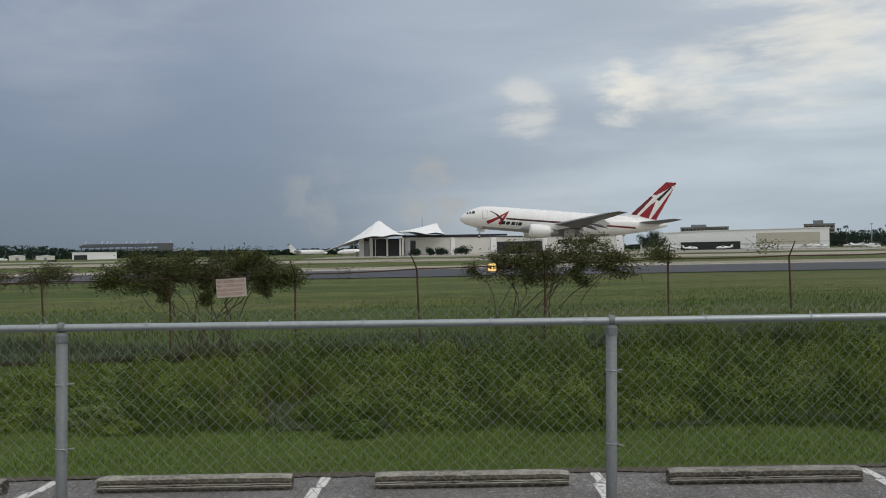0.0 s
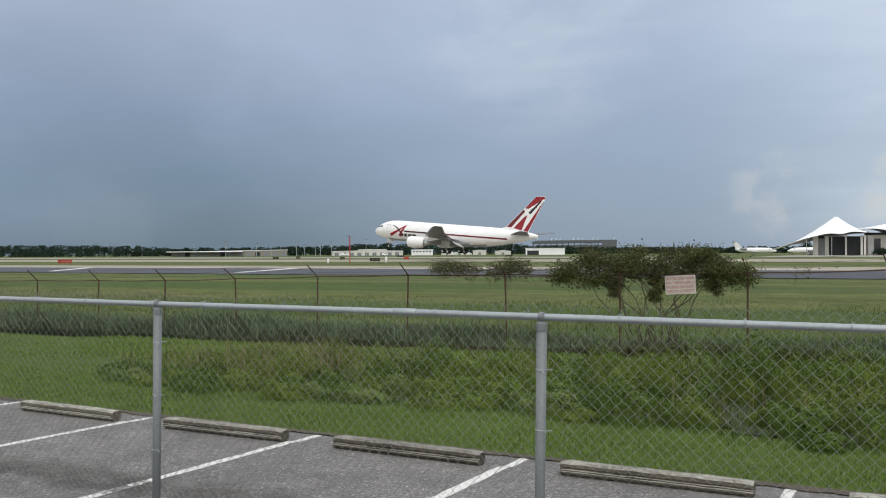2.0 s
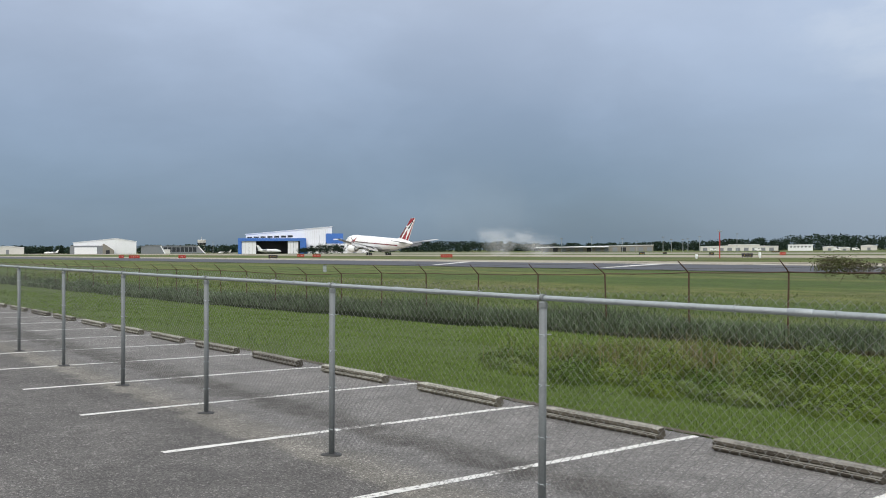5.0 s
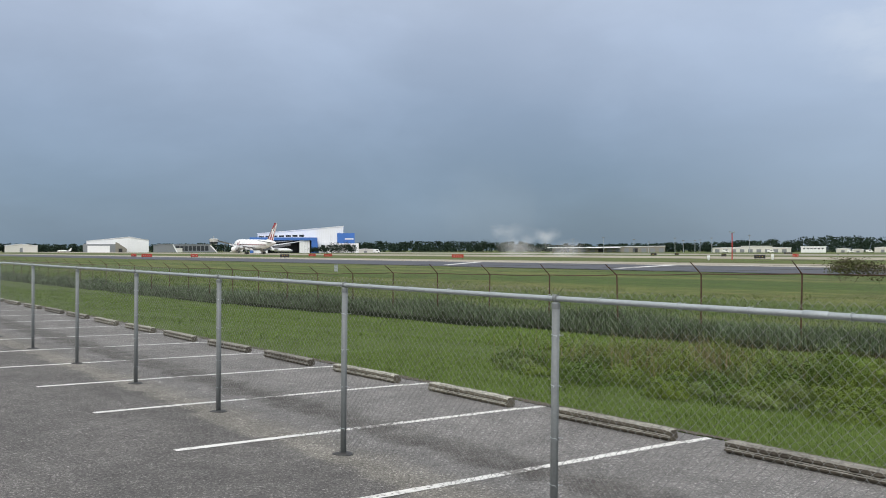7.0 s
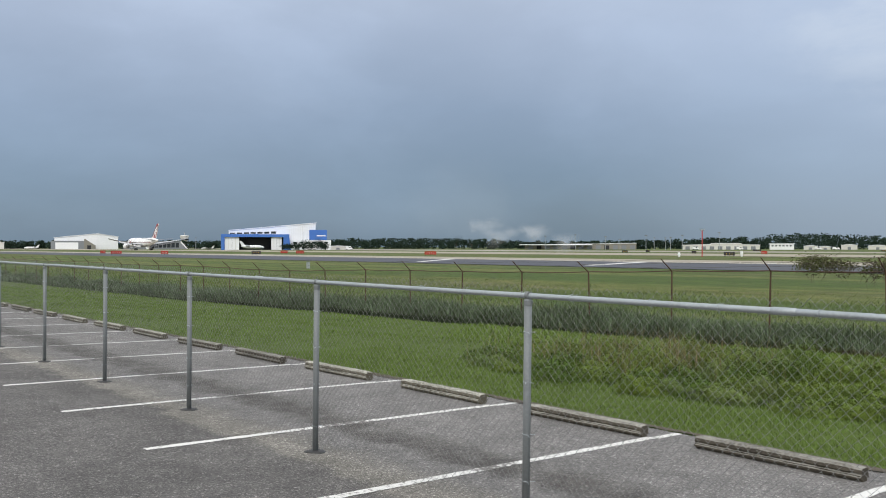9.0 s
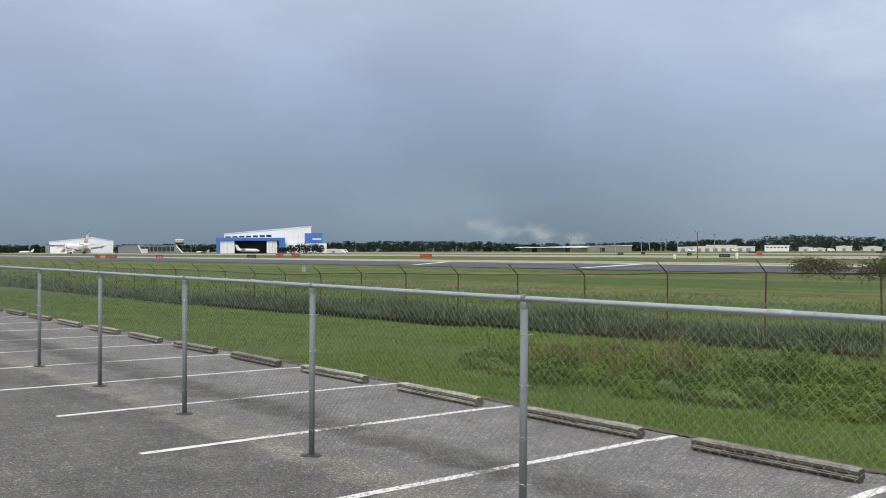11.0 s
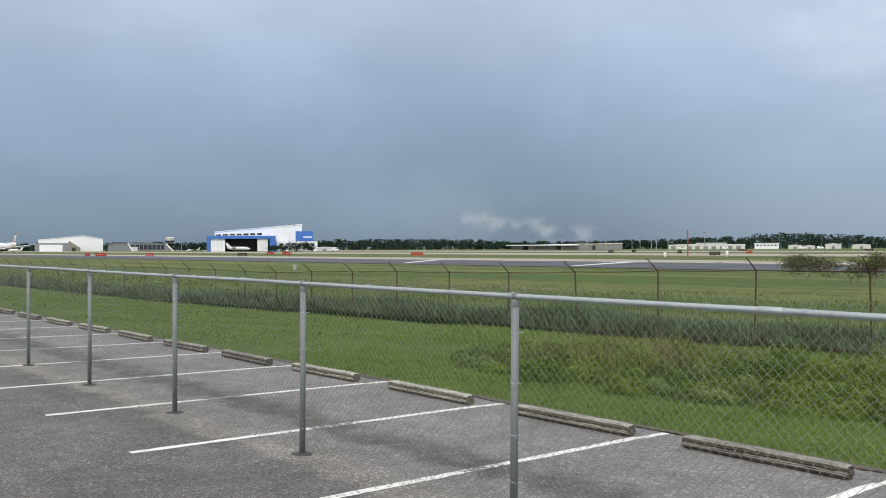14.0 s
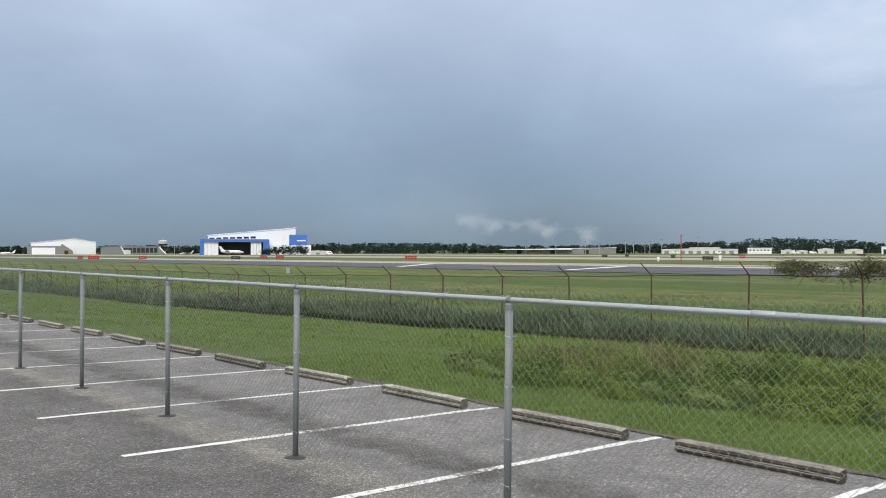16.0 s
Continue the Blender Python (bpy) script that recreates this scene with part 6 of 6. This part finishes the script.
def palm(place, H, seed):
    rnd = random.Random(seed)
    t = thing("palm_tree", place, "slim palm tree with drooping fronds", "palm tree", "palms behind the hangar")
    bm = bmesh.new()
    tube(bm, [(0, 0, 0), (0.2, 0, H * 0.5), (0.1, 0, H)], [0.3, 0.2, 0.16], 6)
    part("trunk", bm, M_bark, t)
    bm = bmesh.new()
    for k in range(14):
        a = k * 0.449 * 2 + rnd.random() * 0.3
        u = rnd.uniform(0.2, 1.1)
        p = [Vector((0.1, 0, H))]
        for s in (1, 2, 3):
            p.append(Vector((math.cos(a) * s * 0.8, math.sin(a) * s * 0.8, H + u * s * 0.7 - 0.28 * s * s)))
        w = Vector((-math.sin(a), math.cos(a), 0)) * 0.3
        for i in range(3):
            bm.faces.new([bm.verts.new(v) for v in (p[i] - w, p[i] + w, p[i + 1] + w * 0.7, p[i + 1] - w * 0.7)])
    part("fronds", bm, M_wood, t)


for i, az_ in enumerate((-24.7, -25.1, -25.9, -26.9, -27.3)):
    palm(spot(az_, 700), 13 + 2 * math.sin(i * 2), i)


# ---- tyre smoke ----
def smoke_material():
    m = bpy.data.materials.new("thin_tyre_smoke")
    m.use_nodes = True
    p = m.node_tree.nodes["Principled BSDF"]
    p.inputs["Base Color"].default_value = (0.88, 0.90, 0.92, 1)
    p.inputs["Roughness"].default_value = 1.0
    p.inputs["Specular IOR Level"].default_value = 0.0
    p.inputs["Alpha"].default_value = 0.05
    return m


M_smoke = smoke_material()
nd = M_smoke.node_tree.nodes.new("ShaderNodeAttribute")
nd.attribute_name = "smoke_fade"
M_smoke.node_tree.links.new(nd.outputs["Fac"], M_smoke.node_tree.nodes["Principled BSDF"].inputs["Alpha"])
puffs = []
for i in range(9):
    n, rim = 2, 24
    P = RNG.normal(size=(n, 3)) * np.array([2.4, 1.0, 0.8])
    co, fade, quads = [], [], []
    for k in range(n):
        a0 = RNG.uniform(0.3, 1.2)
        u = np.array([math.cos(a0), math.sin(a0), 0.0])
        R = RNG.uniform(3.2, 6.4)
        b = len(co)
        for j, (q, al) in enumerate(((0.02, 0.13), (0.35, 0.095), (0.7, 0.035), (1.0, 0.0))):
            for h in range(rim):
                w = 2 * math.pi * h / rim
                rr = R * q * (1 + 0.22 * math.sin(3 * w + k) + 0.12 * math.sin(5 * w + 2 * k + i))
                co.append(P[k] + u * rr * math.cos(w) + np.array([0, 0, 0.6 * rr * math.sin(w)]))
                fade.append(al)
            if j:
                for h in range(rim):
                    h2 = (h + 1) % rim
                    quads.append((b + (j - 1) * rim + h, b + (j - 1) * rim + h2, b + j * rim + h2, b + j * rim + h))
    me = raw_mesh("smoke_puff", np.array(co), np.array(quads), M_smoke, 4)
    me.attributes.new("smoke_fade", "FLOAT", "POINT").data.foreach_set("value", np.array(fade, np.float32))
    pf = new("smoke_puff", me)
    tagged(pf, "thin pale tyre smoke drifting over the runway", "smoke", "tyre smoke puffs")
    puffs.append(pf)


# ---- what moves ----
def motions():
    rows = []
    for t, s, z, pitch, turn in ((0, -26.4, 3.05, 5.15, 0), (1, 40.8, 2.55, 4.9, 0), (2, 106.4, 1.85, 4.85, 0), (3, 171.7, 1.0, 4.8, 0), (3.7, 216.0, 0.03, 4.7, 0),
                                 (4, 235.1, 0.03, 4.6, 0), (5, 298.7, 0.03, 3.6, 0), (6, 361.5, 0.03, 2.2, 0), (7, 422.0, 0.03, 0.9, 0), (8, 479.0, 0.03, 0.3, 0),
                                 (8.5, 507.1, 0.03, 0.2, 0), (9, 535.8, 0.03, 0.1, 0.2), (10.2, 606, 0.03, 0, 1), (11.5, 679.2, 0.03, 0, 2), (12.5, 729.3, 0.03, 0, 2.5),
                                 (13.5, 780.9, 0.03, 0, 2.5), (16, 905, 0.03, 0, 2.5)):
        rows.append((t, pose(4.21 - 0.99978 * s, 202.66 + 0.0208 * s, z, 0, -pitch, 178.81 + turn)))
    walk(freighter, rows)
    # smoke wells up where the wheels touched, then drifts and thins out
    for i, pf in enumerate(puffs):
        s0 = 208 + 3.2 * i
        x0, y0 = 4.21 - s0, 207.0 + 2 * math.sin(i * 2.3)
        up = 2.2 + 2.4 * (i % 3)
        t0 = 3.55 + 0.1 * i
        rise = i % 2 == 0
        top = 6 + 1.3 * ((i * 5) % 9) if rise else -8
        far = -(i - 4) * 0.9
        walk(pf, [(0, pose(x0, y0, -8)), (t0, pose(x0, y0, -8)), (t0 + 0.25, pose(x0, y0, 0.8, 0, 0, 5)), (5.0, pose(x0 + 2, y0, up, 0, 0, 10)),
                  (7.5, pose(x0 + 5 + far, y0 + 3, up + 0.3 * (top - up), 0, 0, 15)), (9.2, pose(x0 + 7 + 2 * far, y0 + 6, up + 0.55 * (top - up), 0, 0, 18)),
                  (12, pose(x0 + 9 + 3 * far, y0 + 9, top, 0, 0, 20)), (16, pose(x0 + 11 + 4 * far, y0 + 12, top + 2, 0, 0, 22))])


motions()
